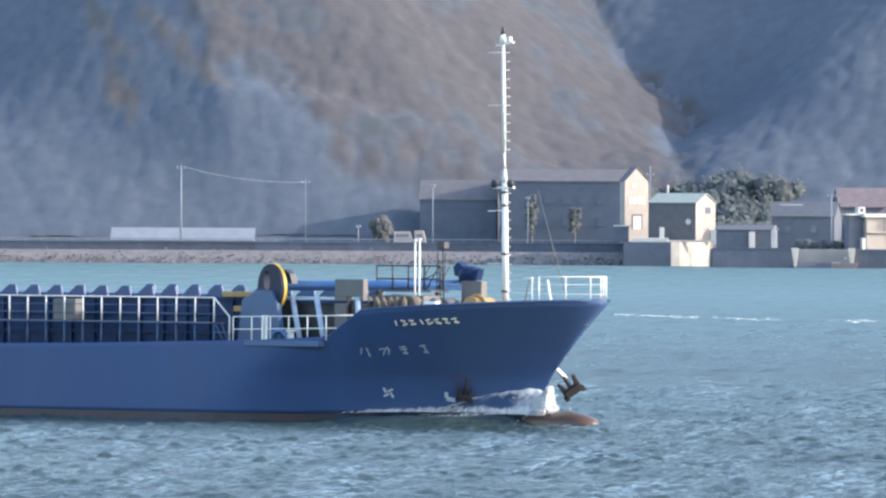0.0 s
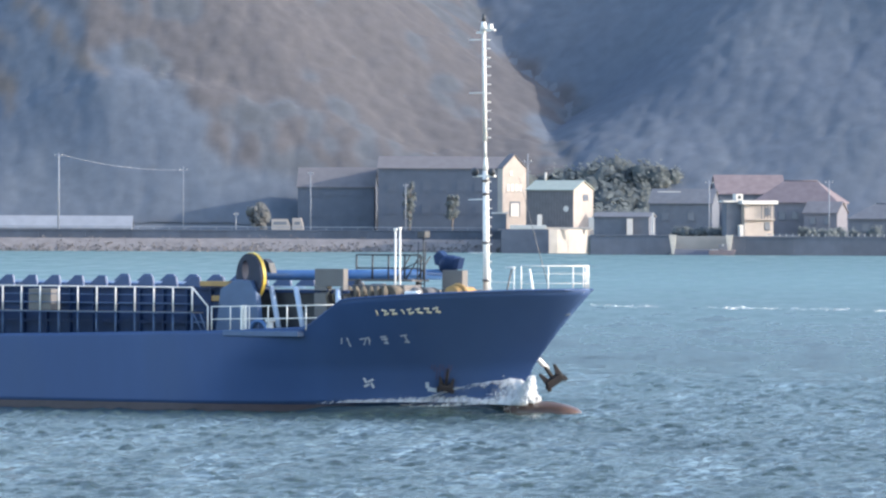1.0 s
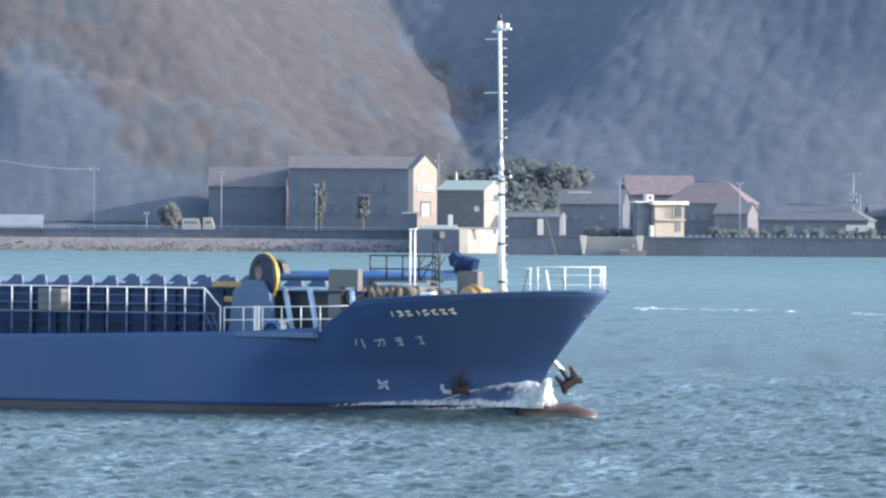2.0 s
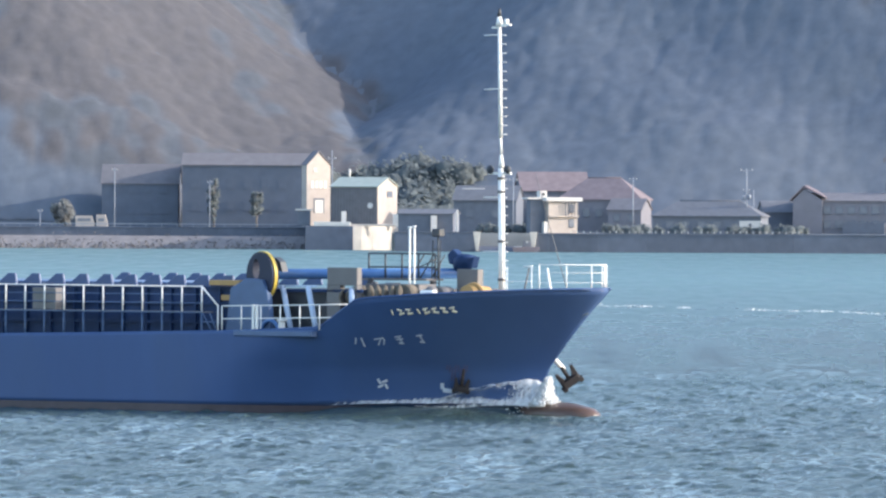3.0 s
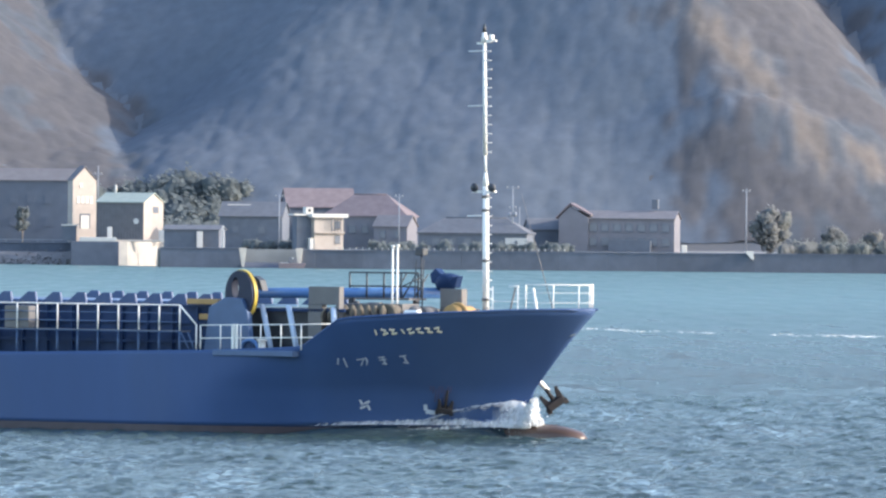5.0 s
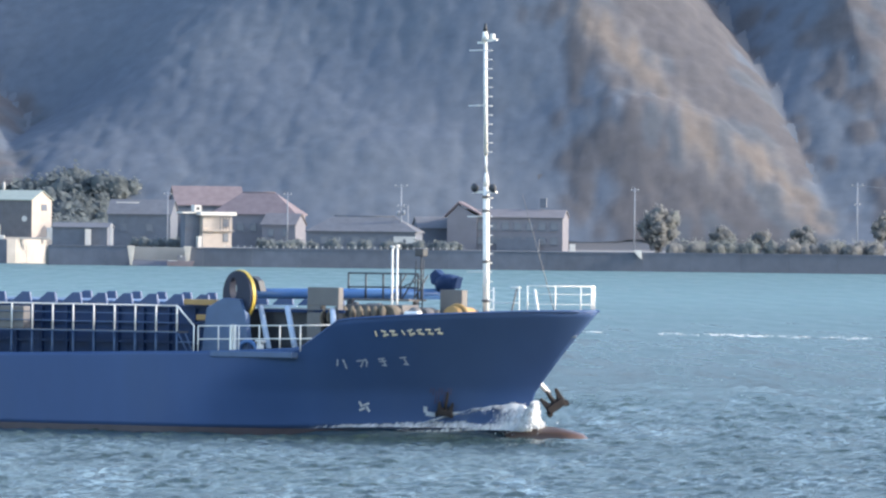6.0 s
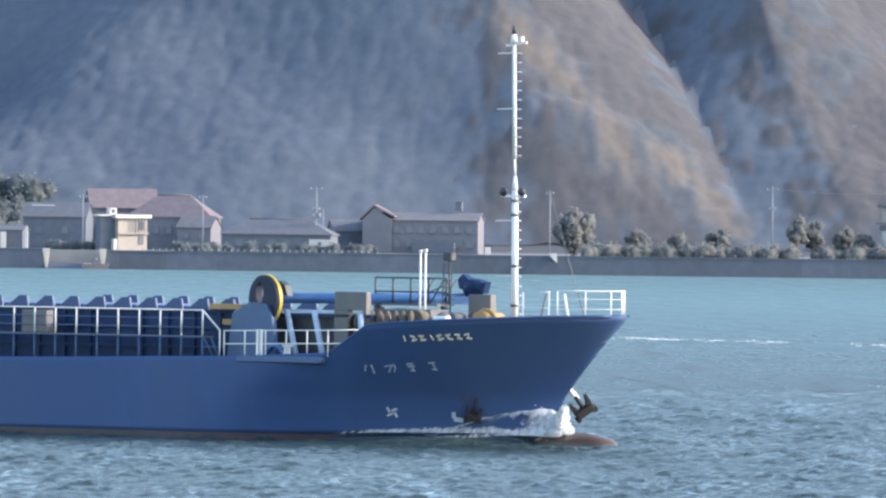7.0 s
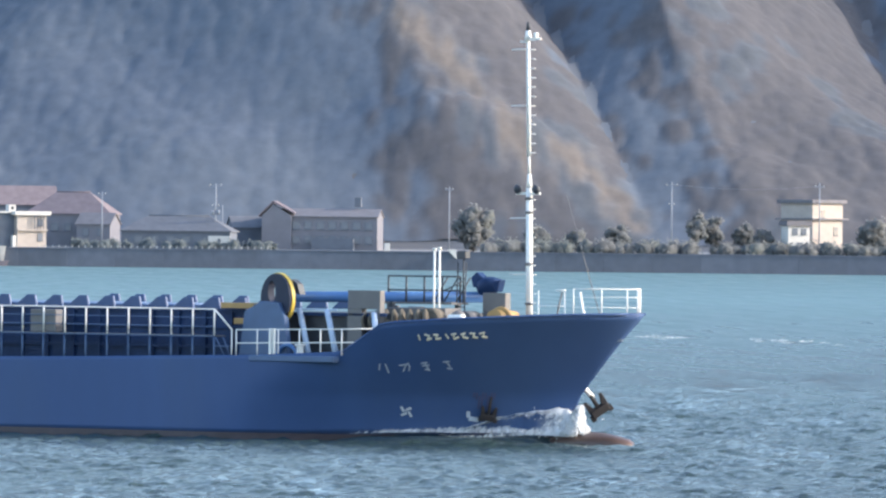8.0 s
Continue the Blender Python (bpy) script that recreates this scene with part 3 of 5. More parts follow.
def deck_bm(x0, x1, z, inset=0.28, thick=0.12):
    bm = bmesh.new()
    xs = np.linspace(x0, x1, 26)
    up = [[bm.verts.new((x, s * max(half_breadth(x, z) - inset, 0.02), zz)) for s in (-1, 1)] for zz in (z, z - thick) for x in xs]
    n = len(xs)
    for i in range(n - 1):
        bm.faces.new((up[i][0], up[i + 1][0], up[i + 1][1], up[i][1]))
        bm.faces.new((up[n + i][1], up[n + i + 1][1], up[n + i + 1][0], up[n + i][0]))
        for s in (0, 1):
            bm.faces.new((up[i][s], up[i + 1][s], up[n + i + 1][s], up[n + i][s]))
    bm.faces.new((up[0][0], up[0][1], up[n][1], up[n][0]))
    bm.faces.new((up[n - 1][0], up[n - 1][1], up[2 * n - 1][1], up[2 * n - 1][0]))
    bmesh.ops.recalc_face_normals(bm, faces=bm.faces)
    return bm


def on_side(x, z, out=0.0):
    """A frame on the starboard skin: x along it, z up it, -y out of it."""
    p = Vector((x, -half_breadth(x, z), z))
    e = 0.15
    u = (Vector((x + e, -half_breadth(x + e, z), z)) - p).normalized()
    w = (Vector((x, -half_breadth(x, z + e), z + e)) - p).normalized()
    nrm = w.cross(u).normalized() * -1.0
    if nrm.y > 0:
        nrm = -nrm
    w = u.cross(-nrm) * -1.0
    if w.z < 0:
        w = -w
    m = Matrix((u, -nrm, w)).transposed().to_4x4()
    m.translation = p + nrm * out
    return m


def side_boxes(items, thick=0.04):
    """Flat bars on the starboard skin: each is x, z, length, height, turn."""
    bm = bmesh.new()
    for x, z, ln, ht, turn in items:
        m = on_side(x, z, thick * 0.5) @ pose(0, 0, 0, 0, turn, 0)
        put_box(bm, -ln / 2, ln / 2, -thick / 2, thick / 2, -ht / 2, ht / 2, m)
    return bm


def railing(ship, name, points, height, bars, r=0.035, post_every=1.2, mat=None, low=0.0):
    """Stanchions along a line of deck points, each a part, with round bars between them."""
    mat = mat or M_WHITE
    posts = []
    for a, b in zip(points, points[1:]):
        a, b = Vector(a), Vector(b)
        n = max(1, round((b - a).length / post_every))
        posts += [a.lerp(b, i / n) for i in range(n)]
    posts.append(Vector(points[-1]))
    shared = mesh_of("stanchion", tube_bm((0, 0, low), (0, 0, height), r * 1.1, sides=6), mat)
    for p in posts:
        o = new("stanchion", shared)
        o.parent = ship
        o.location = p
    for h in bars:
        bm = bmesh.new()
        put_sweep(bm, [Vector(p) + Vector((0, 0, h)) for p in points], r)
        part(name, bm, mat, ship)


def ring_bm(rad, hole_c, hole_r, y0, y1, seg=40):
    """A thick disc in the x-z plane with a round hole set off its centre."""
    bm = bmesh.new()
    loops = []
    for y in (y0, y1):
        loops.append([bm.verts.new((rad * math.cos(6.28318 * i / seg), y, rad * math.sin(6.28318 * i / seg))) for i in range(seg)])
        loops.append([bm.verts.new((hole_c[0] + hole_r[0] * math.cos(6.28318 * i / seg), y, hole_c[1] + hole_r[1] * math.sin(6.28318 * i / seg))) for i in range(seg)])
    for a, b in ((0, 1), (1, 3), (3, 2), (2, 0)):
        for i in range(seg):
            j = (i + 1) % seg
            bm.faces.new((loops[a][i], loops[a][j], loops[b][j], loops[b][i]))
    bmesh.ops.recalc_face_normals(bm, faces=bm.faces)
    return bm


def torus_bm(c, big, small, m=None, seg=24, ring=8):
    bm = bmesh.new()
    vs = [[bm.verts.new(((big + small * math.cos(6.28318 * j / ring)) * math.cos(6.28318 * i / seg),
                         (big + small * math.cos(6.28318 * j / ring)) * math.sin(6.28318 * i / seg), small * math.sin(6.28318 * j / ring))) for j in range(ring)] for i in range(seg)]
    for i in range(seg):
        for j in range(ring):
            f = bm.faces.new((vs[i][j], vs[(i + 1) % seg][j], vs[(i + 1) % seg][(j + 1) % ring], vs[i][(j + 1) % ring]))
            f.smooth = True
    bmesh.ops.transform(bm, matrix=Matrix.Translation(c) @ (m or Matrix()), verts=bm.verts)
    return bm


def anchor_bm():
    """A stockless anchor: shank up z, flukes below, built about the crown."""
    bm = bmesh.new()
    put_tube(bm, (0, 0, 0), (0, 0, 1.1), 0.10, 0.07)
    put_box(bm, -0.36, 0.36, -0.17, 0.17, -0.20, 0.12)
    for s in (-1, 1):
        m = pose(s * 0.27, 0, 0.0, 0, s * 10, 0)
        vs = put_box(bm, -0.15, 0.15, -0.13, 0.13, -0.05, 0.54, m)
        for v in vs[4:]:
            v.co.x = s * 0.36 + (v.co.x - s * 0.36) * 0.35
            v.co.y *= 0.5
        put_box(bm, s * 0.38 - 0.10, s * 0.38 + 0.10, -0.12, 0.12, -0.30, -0.08)
    return bevel(bm, 0.02)


def build_ship():
    ship = thing("cargo_ship", "blue-hulled coastal cargo ship under way with white railings", "ship")
    hull = part("hull", shell_bm(0.34), M_HULL, ship, "deep blue painted steel hull with flared bow")
    sol = hull.modifiers.new("plate", "SOLIDIFY")
    sol.thickness, sol.offset = 0.09, -1
    part("boot_topping", shell_bm(-2.4, 0.34), M_BOOT, ship, "brownish red underwater paint band")
    part("transom", box_bm(-57.0, -56.9, -4.2, 4.2, -2.2, 3.0), M_HULL, ship)
    part("bulbous_bow", blob_bm((3.75, -0.25, -0.02), 0.85, 3, 0.05, 2.0, (2.65, 1.25, 0.70)), M_BULB, ship, "wet brownish red bulbous bow awash")
    part("forecastle_deck", deck_bm(-3.4, 5.2, 4.55), M_DECK, ship)
    part("main_deck", deck_bm(-56.5, -3.3, 3.05), M_DECK, ship)
    part("forecastle_bulkhead", box_bm(-3.5, -3.38, -5.3, 5.3, 3.05, 4.55), M_NAVY, ship)
    # bulwark cap along the forecastle
    for side in (-1, 1):
        bm = bmesh.new()
        pts = [Vector((x, side * (half_breadth(x, sheer(x)) - 0.04), sheer(x))) for x in np.linspace(-4.6, 5.85, 40)]
        put_sweep(bm, pts, 0.06)
        part("bulwark_cap", bm, M_HULL, ship)
    # side platform
    part("side_platform", box_bm(-9.4, -4.9, -6.97, -6.5, 3.40, 3.66, 0.03), M_BLUEGREY, ship, "light blue-grey boarding platform")

    # hatch coaming with its stays
    part("hatch_coaming", box_bm(-56, -10.9, -5.1, -2.6, 3.05, 5.56), M_NAVY, ship, "dark blue hatch coaming")
    part("hatch_coaming", box_bm(-56, -16.9, -2.59, 5.1, 3.05, 5.55), M_NAVY, ship)
    part("hatch_cover", box_bm(-55.8, -17.0, -4.3, 4.3, 5.564, 5.74, 0.04), M_HATCH, ship, "weathered blue-grey hatch covers")
    part("hatch_ledge", box_bm(-16.98, -11.0, -4.3, -2.8, 5.564, 5.74, 0.04), M_HATCH, ship, "blue-grey hatch ledge")
    bracket = mesh_of("bracket", prism_bm([(-0.66, 0), (0.52, 0), (0.52, 0.10), (0.44, 0.50), (0.02, 0.50), (-0.50, 0.14)], -0.07, 0.07, 0.02), M_BRACKET)
    stay = mesh_of("coaming_stay", prism_bm([(-0.07, 0), (0.07, 0), (0.07, 2.5), (-0.07, 2.5)], -0.14, 0.0), M_NAVY)
    for i in range(31):
        x = -11.7 - 1.44 * i
        for side in (-1, 1):
            if side > 0 and i > 10:
                continue
            o = new("bracket", bracket)
            o.parent = ship
            o.location = (x, side * 4.78, 5.57)
        o = new("coaming_stay", stay)
        o.parent = ship
        o.location = (x, -5.1, 3.08)
    for z in (3.9, 4.75, 5.45):
        part("coaming_rib", box_bm(-56, -10.9, -5.22, -5.104, z, z + 0.12), M_NAVY, ship)

    # raised walkway along the starboard side
    part("walkway_floor", box_bm(-56, -11.4, -6.75, -6.0, 4.40, 4.46), M_GREY, ship)
    part("walkway_edge", box_bm(-56, -11.4, -6.80, -6.755, 4.40, 4.44), M_BLUEGREY, ship)
    upper = mesh_of("stanchion", tube_bm((0, 0, 4.46), (0, 0, 5.58), 0.038, sides=6), M_WHITE)
    lower = mesh_of("walkway_leg", tube_bm((0, 0, 3.1), (0, 0, 4.4), 0.05, sides=6), M_BLUEGREY)
    brace = mesh_of("walkway_brace", tube_bm((-0.35, 0.45, 3.1), (0, 0, 4.35), 0.035, sides=6), M_BLUEGREY)
    for i in range(38):
        x = -11.45 - 1.165 * i
        for nm, me in (("stanchion", upper), ("walkway_leg", lower), ("walkway_brace", brace)):
            o = new(nm, me)
            o.parent = ship
            o.location = (x, -6.72, 0)
    for z, r in ((5.58, 0.034), (5.22, 0.020), (4.84, 0.022)):
        part("hand_rail", tube_bm((-56, -6.72, z), (-11.45, -6.72, z), r, sides=6), M_WHITE if r > 0.03 else M_BLUEGREY, ship)
    bm = tube_bm((-11.45, -6.72, 5.58), (-10.5, -6.72, 4.72), 0.036, sides=6)
    put_tube(bm, (-10.5, -6.72, 4.74), (-10.5, -6.72, 3.5), 0.036, sides=6)
    part("hand_rail", bm, M_WHITE, ship)
    for a, b in (((-11.45, 4.0), (-10.5, 4.0)), ((-11.4, 4.4), (-10.9, 3.6)), ((-11.0, 4.4), (-10.6, 3.6))):
        part("ladder_bar", tube_bm((a[0], -6.7, a[1]), (b[0], -6.7, b[1]), 0.03, sides=6), M_BLUEGREY, ship)
    part("locker", box_bm(-21.6, -20.2, -6.62, -6.1, 4.47, 5.45, 0.03), M_GREY, ship, "beige deck locker on the walkway")
    part("cross_beam", box_bm(-12.0, -10.2, -5.6, -5.2, 5.62, 5.86, 0.02), M_OCHRE, ship, "ochre painted beam")
    part("cross_beam", box_bm(-11.2, -9.9, -5.7, -5.3, 4.95, 5.2, 0.02), M_OCHRE, ship)

    # low railing beside the break of the deck
    railing(ship, "hand_rail", [(-10.2, -6.8, 3.6), (-4.7, -6.62, 3.70), (-3.4, -5.85, 3.74)], 1.12, (1.12, 0.55), 0.029, 1.16)
    part("gate_post", box_bm(-8.42, -8.30, -6.86, -6.74, 3.62, 4.80, 0.01), M_WHITE, ship)
    part("gate_post", box_bm(-8.20, -8.12, -6.86, -6.74, 3.62, 4.80, 0.01), M_WHITE, ship)

    # chain wheel on its pedestal
    wheel = part("sheave", ring_bm(1.07, (-0.26, 0.30), (0.27, 0.46), 0.0, 0.34), M_SHEAVE, ship, "large dark blue sheave wheel with a yellow rim")
    wheel.matrix_basis = pose(-9.05, -5.6, 6.06, 0, 0, -17)
    bm = ring_bm(1.11, (0, 0), (1.03, 1.03), 0.12, 0.27)
    part("rim", bm, M_YELLOW, wheel, "yellow painted rim")
    part("pedestal", prism_bm([(-10.75, 3.1), (-8.0, 3.1), (-8.25, 5.3), (-8.6, 5.9), (-9.5, 5.95), (-10.4, 5.5)], -6.0, -5.65, 0.03), M_BLUEGREY, ship, "light blue-grey steel pedestal")
    part("wheel_bracket", prism_bm([(-8.4, 6.35), (-7.95, 6.25), (-8.1, 6.7), (-8.4, 6.9)], -5.3, -4.9), M_DARK, ship)

    # long blue boom pipe and its struts
    part("boom_pipe", tube_bm((-9.3, -4.0, 6.14), (-1.9, -0.3, 6.22), 0.235, sides=20), M_BLUE, ship, "long blue painted boom pipe")
    part("boom_head", blob_bm((-1.75, -0.2, 6.70), 0.58, 2, 0.5, 4.0, (1.0, 0.7, 0.75)), M_NAVY, ship, "dark blue boom head fitting")
    part("boom_hook", prism_bm([(-2.4, 6.65), (-1.1, 6.45), (-0.95, 6.98), (-1.4, 6.86), (-1.75, 6.95), (-2.2, 7.30), (-2.5, 7.05)], -0.42, 0.02, 0.03), M_NAVY, ship)
    part("beam", box_bm(-9.2, -6.2, -5.02, -4.9, 5.58, 5.66, 0.01), M_COVER, ship)
    part("beam", box_bm(-9.2, -3.6, -5.0, -4.88, 5.36, 5.50, 0.01), M_NAVY, ship)
    for x0, z0, x1, z1 in ((-8.19, 5.6, -7.22, 3.4), (-6.71, 5.6, -5.77, 3.4), (-4.2, 5.5, -3.75, 4.7)):
        part("strut", tube_bm((x0, -5.0, z0), (x1, -5.5, z1), 0.13, sides=10), M_COVER, ship, "pale diagonal strut")
    part("bollard", tube_bm((-7.3, -6.1, 3.06), (-7.3, -6.1, 4.05), 0.16, sides=12), M_WHITE, ship)
    part("bollard_cap", tube_bm((-7.3, -6.1, 4.05), (-7.3, -6.1, 4.15), 0.24, sides=12), M_WHITE, ship)
    part("blue_hose", torus_bm((-8.0, -6.1, 3.6), 0.5, 0.09, pose(0, 0, 0, 90, 0, 0)), M_BLUE, ship)
    part("winch_house", box_bm(-10.0, -3.6, -4.6, 4.6, 3.06, 5.5), M_DARK, ship, "dark steel winch house")

    # portal frames
    def portal(x0, x1, z0, z1, y, leg, depth, bar):
        part("portal_leg", box_bm(x0, x0 + leg, y, y + depth, z0, z1 - bar), M_GREY, ship, "grey portal leg")
        part("portal_leg", box_bm(x1 - 0.16, x1, y, y + depth, z0, z1 - bar), M_GREY, ship)
        part("portal_top", box_bm(x0, x1, y, y + depth, z1 - bar + 0.004, z1, 0.02), M_GREY, ship, "grey portal beam")
    portal(-5.62, -3.9, 3.06, 6.47, -5.0, 0.75, 0.35, 0.8)
    portal(-1.22, -0.02, 4.56, 6.42, -1.3, 0.85, 0.4, 0.85)
    part("drum_guard", torus_bm((-0.1, -1.5, 5.2), 0.55, 0.10, pose(0, 0, 0, 90, 0, 0)), M_OCHRE, ship, "ochre brake drum guard")
    part("drum", tube_bm((-0.1, -2.0, 5.3), (-0.1, -0.6, 5.25), 0.42, sides=16), M_OCHRE, ship, "ochre windlass drum")
    part("drum", tube_bm((-1.3, -2.6, 5.2), (-1.3, -1.8, 5.2), 0.45, sides=16), M_GREY, ship, "grey windlass drum")

    # dark railed platform
    part("platform", box_bm(-5.7, -1.9, -2.6, -1.4, 5.90, 5.99), M_GREY, ship)
    for x in (-5.6, -2.0):
        part("platform_leg", box_bm(x - 0.1, x + 0.1, -2.1, -1.9, 4.56, 5.9), M_GREY, ship)
    railing(ship, "guard_bar", [(-5.7, -2.0, 5.99), (-1.88, -2.0, 5.99)], 1.1, (1.1, 0.5), 0.042, 0.95, M_DARK)
    for x in (-3.3, -2.75, -2.1):
        part("guard_stay", tube_bm((x, -2.0, 5.99), (x + 0.45, -1.6, 7.05), 0.035, sides=6), M_DARK, ship)
    part("winch_bed", box_bm(-4.6, -1.5, -3.6, -2.4, 4.56, 5.75, 0.03), M_GREY, ship, "grey winch bed")
    for i, x in enumerate((-2.53, -2.26)):
        part("vent_pipe", tube_bm((x, -3.0, 4.56), (x, -3.0, 8.2 + 0.04 * i), 0.046, sides=10), M_WHITE, ship, "white vent pipe")
        part("vent_cap", tube_bm((x, -3.0, 8.2 + 0.04 * i), (x, -3.0, 8.3 + 0.04 * i), 0.085, sides=10), M_WHITE, ship)
    part("lamp_post", tube_bm((-1.72, -2.0, 5.99), (-1.72, -2.0, 8.0), 0.04, sides=6), M_DARK, ship)
    part("lamp_post", tube_bm((-1.72, -2.0, 6.9), (-2.3, -2.6, 6.5), 0.03, sides=6), M_DARK, ship)
    part("floodlight", box_bm(-1.95, -1.5, -2.2, -1.8, 7.85, 8.2, 0.04), M_DARK, ship, "dark floodlight")
    # ladder frame and winch gear behind the rail
    for x in (-2.05, -1.62):
        part("ladder_side", tube_bm((x, -2.1, 4.56), (x + 0.12, -2.1, 7.7), 0.03, sides=6), M_DARK, ship)
    for i in range(9):
        part("ladder_rung", tube_bm((-2.03, -2.1, 4.9 + 0.3 * i), (-1.55, -2.1, 4.9 + 0.3 * i), 0.02, sides=5), M_DARK, ship)
    part("winch_motor", tube_bm((-3.6, -3.3, 5.55), (-2.9, -3.3, 5.55), 0.26, sides=14), M_GREY, ship)
    part("winch_frame", prism_bm([(-5.2, 4.56), (-4.7, 4.56), (-4.55, 6.0), (-4.75, 6.0)], -3.2, -3.0, 0.02), M_DARK, ship)
    part("winch_frame", prism_bm([(-4.5, 4.56), (-3.9, 4.56), (-4.1, 5.85), (-4.3, 5.85)], -3.5, -3.3, 0.02), M_GREY, ship)
    for i in range(6):
        part("roller", blob_bm((-3.95 + 0.42 * i, -4.5, 5.28), 0.44, 2, 0.12, float(i), (0.30, 0.45, 1.0)), M_ROPE, ship, "brown rope-wound upright roller")
    part("vent_head", blob_bm((-0.95, -3.4, 5.45), 0.3, 2, 0.1, 1.0, (1, 1, 0.8)), M_GREY, ship, "grey mushroom vent")
    part("vent_trunk", tube_bm((-0.95, -3.4, 4.56), (-0.95, -3.4, 5.3), 0.16, sides=10), M_GREY, ship)
    # mooring ropes over the rail
    rng = random.Random(4)
    for i in range(3):
        x = -4.6 + i * 0.30
        part("rope_coil", torus_bm((x, -4.9 + 0.15 * i, 5.16 + 0.02 * i), 0.30 + 0.12 * rng.random(), 0.055 + 0.03 * rng.random(), pose(0, 0, 0, 80 + 20 * rng.random(), 20 * rng.random(), 70 + 30 * rng.random())), M_ROPE, ship, "coiled brown mooring rope")
    part("rope_pile", blob_bm((-4.0, -4.4, 4.95), 0.5, 2, 0.5, 7.0, (1.5, 0.7, 0.8)), M_ROPE, ship)
    part("fairlead", box_bm(-0.7, 0.1, -4.6, -4.2, 4.56, 5.5, 0.08), M_WHITE, ship)
    part("mooring_drum", tube_bm((-1.9, -4.3, 5.2), (-1.9, -3.7, 5.2), 0.55, sides=16), M_ROPE, ship)

    # foremast, raked a little aft
    mast = part("mast", tube_bm((0.32, 0, 4.56), (0.24, 0, 10.9), 0.15, 0.135, 14), M_WHITE, ship, "white steel foremast")
    part("mast_section", tube_bm((0.24, 0, 10.9), (0.235, 0, 11.5), 0.135, 0.07, 12), M_WHITE, mast)
    part("mast_section", tube_bm((0.235, 0, 11.5), (0.20, 0, 12.3), 0.055, 0.055, 10), M_WHITE, mast)
    part("mast_section", tube_bm((0.20, 0, 12.26), (0.10, 0, 17.2), 0.092, 0.078, 12), M_WHITE, mast)
    part("mast_cap", tube_bm((0.10, 0, 17.2), (0.09, 0, 17.62), 0.17, 0.10, 10), M_WHITE, mast)
    part("masthead_lamp", tube_bm((0.09, 0, 17.62), (0.09, 0, 17.98), 0.10, 0.06, 10), M_DARK, mast, "dark masthead lamp")
    part("lamp_arm", box_bm(0.12, 0.75, -0.05, 0.05, 17.22, 17.30), M_WHITE, mast)
    part("lamp_arm", box_bm(-0.3, 0.1, -0.05, 0.05, 17.1, 17.18), M_WHITE, mast)
    part("side_lamp", box_bm(0.42, 0.58, -0.09, 0.09, 17.30, 17.52, 0.02), M_WHITE, mast)
    part("lamp_bracket", box_bm(-0.42, 0.80, -0.06, 0.06, 10.62, 10.72), M_WHITE, mast)
    for x in (-0.30, 0.66):
        part("floodlight", blob_bm((x, -0.1, 10.85), 0.20, 2, 0.15, x, (1, 0.8, 1)), M_DARK, mast, "black floodlight")
    for z in (5.9, 7.6, 9.8, 10.4):
        part("mast_band", tube_bm((0.3 - 0.012 * (z - 5), 0, z), (0.3 - 0.012 * (z - 5), 0, z + 0.12), 0.175, 0.175, 12), M_GREY, mast)
    rung = mesh_of("rung", tube_bm((0, 0, 0), (0.42, 0, 0), 0.025, sides=6), M_WHITE)
    for i in range(30):
        z = 5.6 + 0.40 * i
        if 10.6 < z < 12.4:
            continue
        o = new("rung", rung)
        o.parent = mast
        o.location = (0.26 - 0.014 * (z - 5), -0.05, z)
        if i % 6 == 4:
            part("spreader", tube_bm((-0.75, 0, z), (0.1, 0, z + 0.02), 0.028, sides=6), M_WHITE, mast)

    # bow railing: two runs that meet over the stem
    pts = [(x, -(half_breadth(x, 5.5) - 0.25), 5.45) for x in (4.3, 5.1, 5.75)]
    tip = [(5.98, 0.0, 5.45)]
    port = [(x, half_breadth(x, 5.5) - 0.25, 5.45) for x in (5.75, 5.1, 4.3)]
    railing(ship, "bow_rail", pts + tip + port, 1.2, (1.2,), 0.028, 2.4)
    railing(ship, "bow_rail", pts + tip + port, 0.9, (0.85, 0.42), 0.013, 2.4)
    railing(ship, "fore_rail", [(2.45, -2.3, 4.56), (3.6, -2.0, 4.56)], 2.0, (1.35,), 0.022, 1.2)
    part("fore_rail", tube_bm((3.2, -2.1, 6.56), (3.65, -2.0, 6.58), 0.04, sides=6), M_WHITE, ship)
    part("davit", tube_bm((3.0, -2.1, 4.56), (3.5, -2.05, 6.5), 0.04, sides=6), M_GREY, ship)
    part("davit", tube_bm((4.15, -1.1, 4.60), (3.75, -1.1, 6.5), 0.06, sides=8), M_WHITE, ship)
    part("jack_staff", tube_bm((4.35, 0, 4.56), (2.21, 0, 10.6), 0.022, 0.012, 6), M_GREY, ship, "slender grey jack staff")
    part("windlass", box_bm(1.2, 2.4, -1.0, 1.0, 4.56, 5.4, 0.1), M_DARK, ship)

    # anchors and the marks on the bow
    a = part("anchor", anchor_bm(), M_RUST, ship, "rusty stockless anchor housed in the starboard bow")
    a.matrix_basis = on_side(-0.12, 1.55, 0.12) @ pose(0, 0, -0.35, 0, 8, 0) @ Matrix.Scale(0.82, 4)
    p = part("anchor", anchor_bm(), M_RUST, ship, "rusty anchor hanging off the port bow")
    crown, ring = Vector((2.46, 2.20, 1.50)), Vector((2.20, 1.53, 2.41))
    shank = (ring - crown).normalized()
    across = shank.cross(Vector((0.65, 0.52, 0.70))).normalized()
    basis = Matrix((across.cross(shank), across, shank)).transposed()
    p.matrix_basis = Matrix.Translation(crown) @ basis.to_4x4() @ Matrix.Scale(1.12, 4)
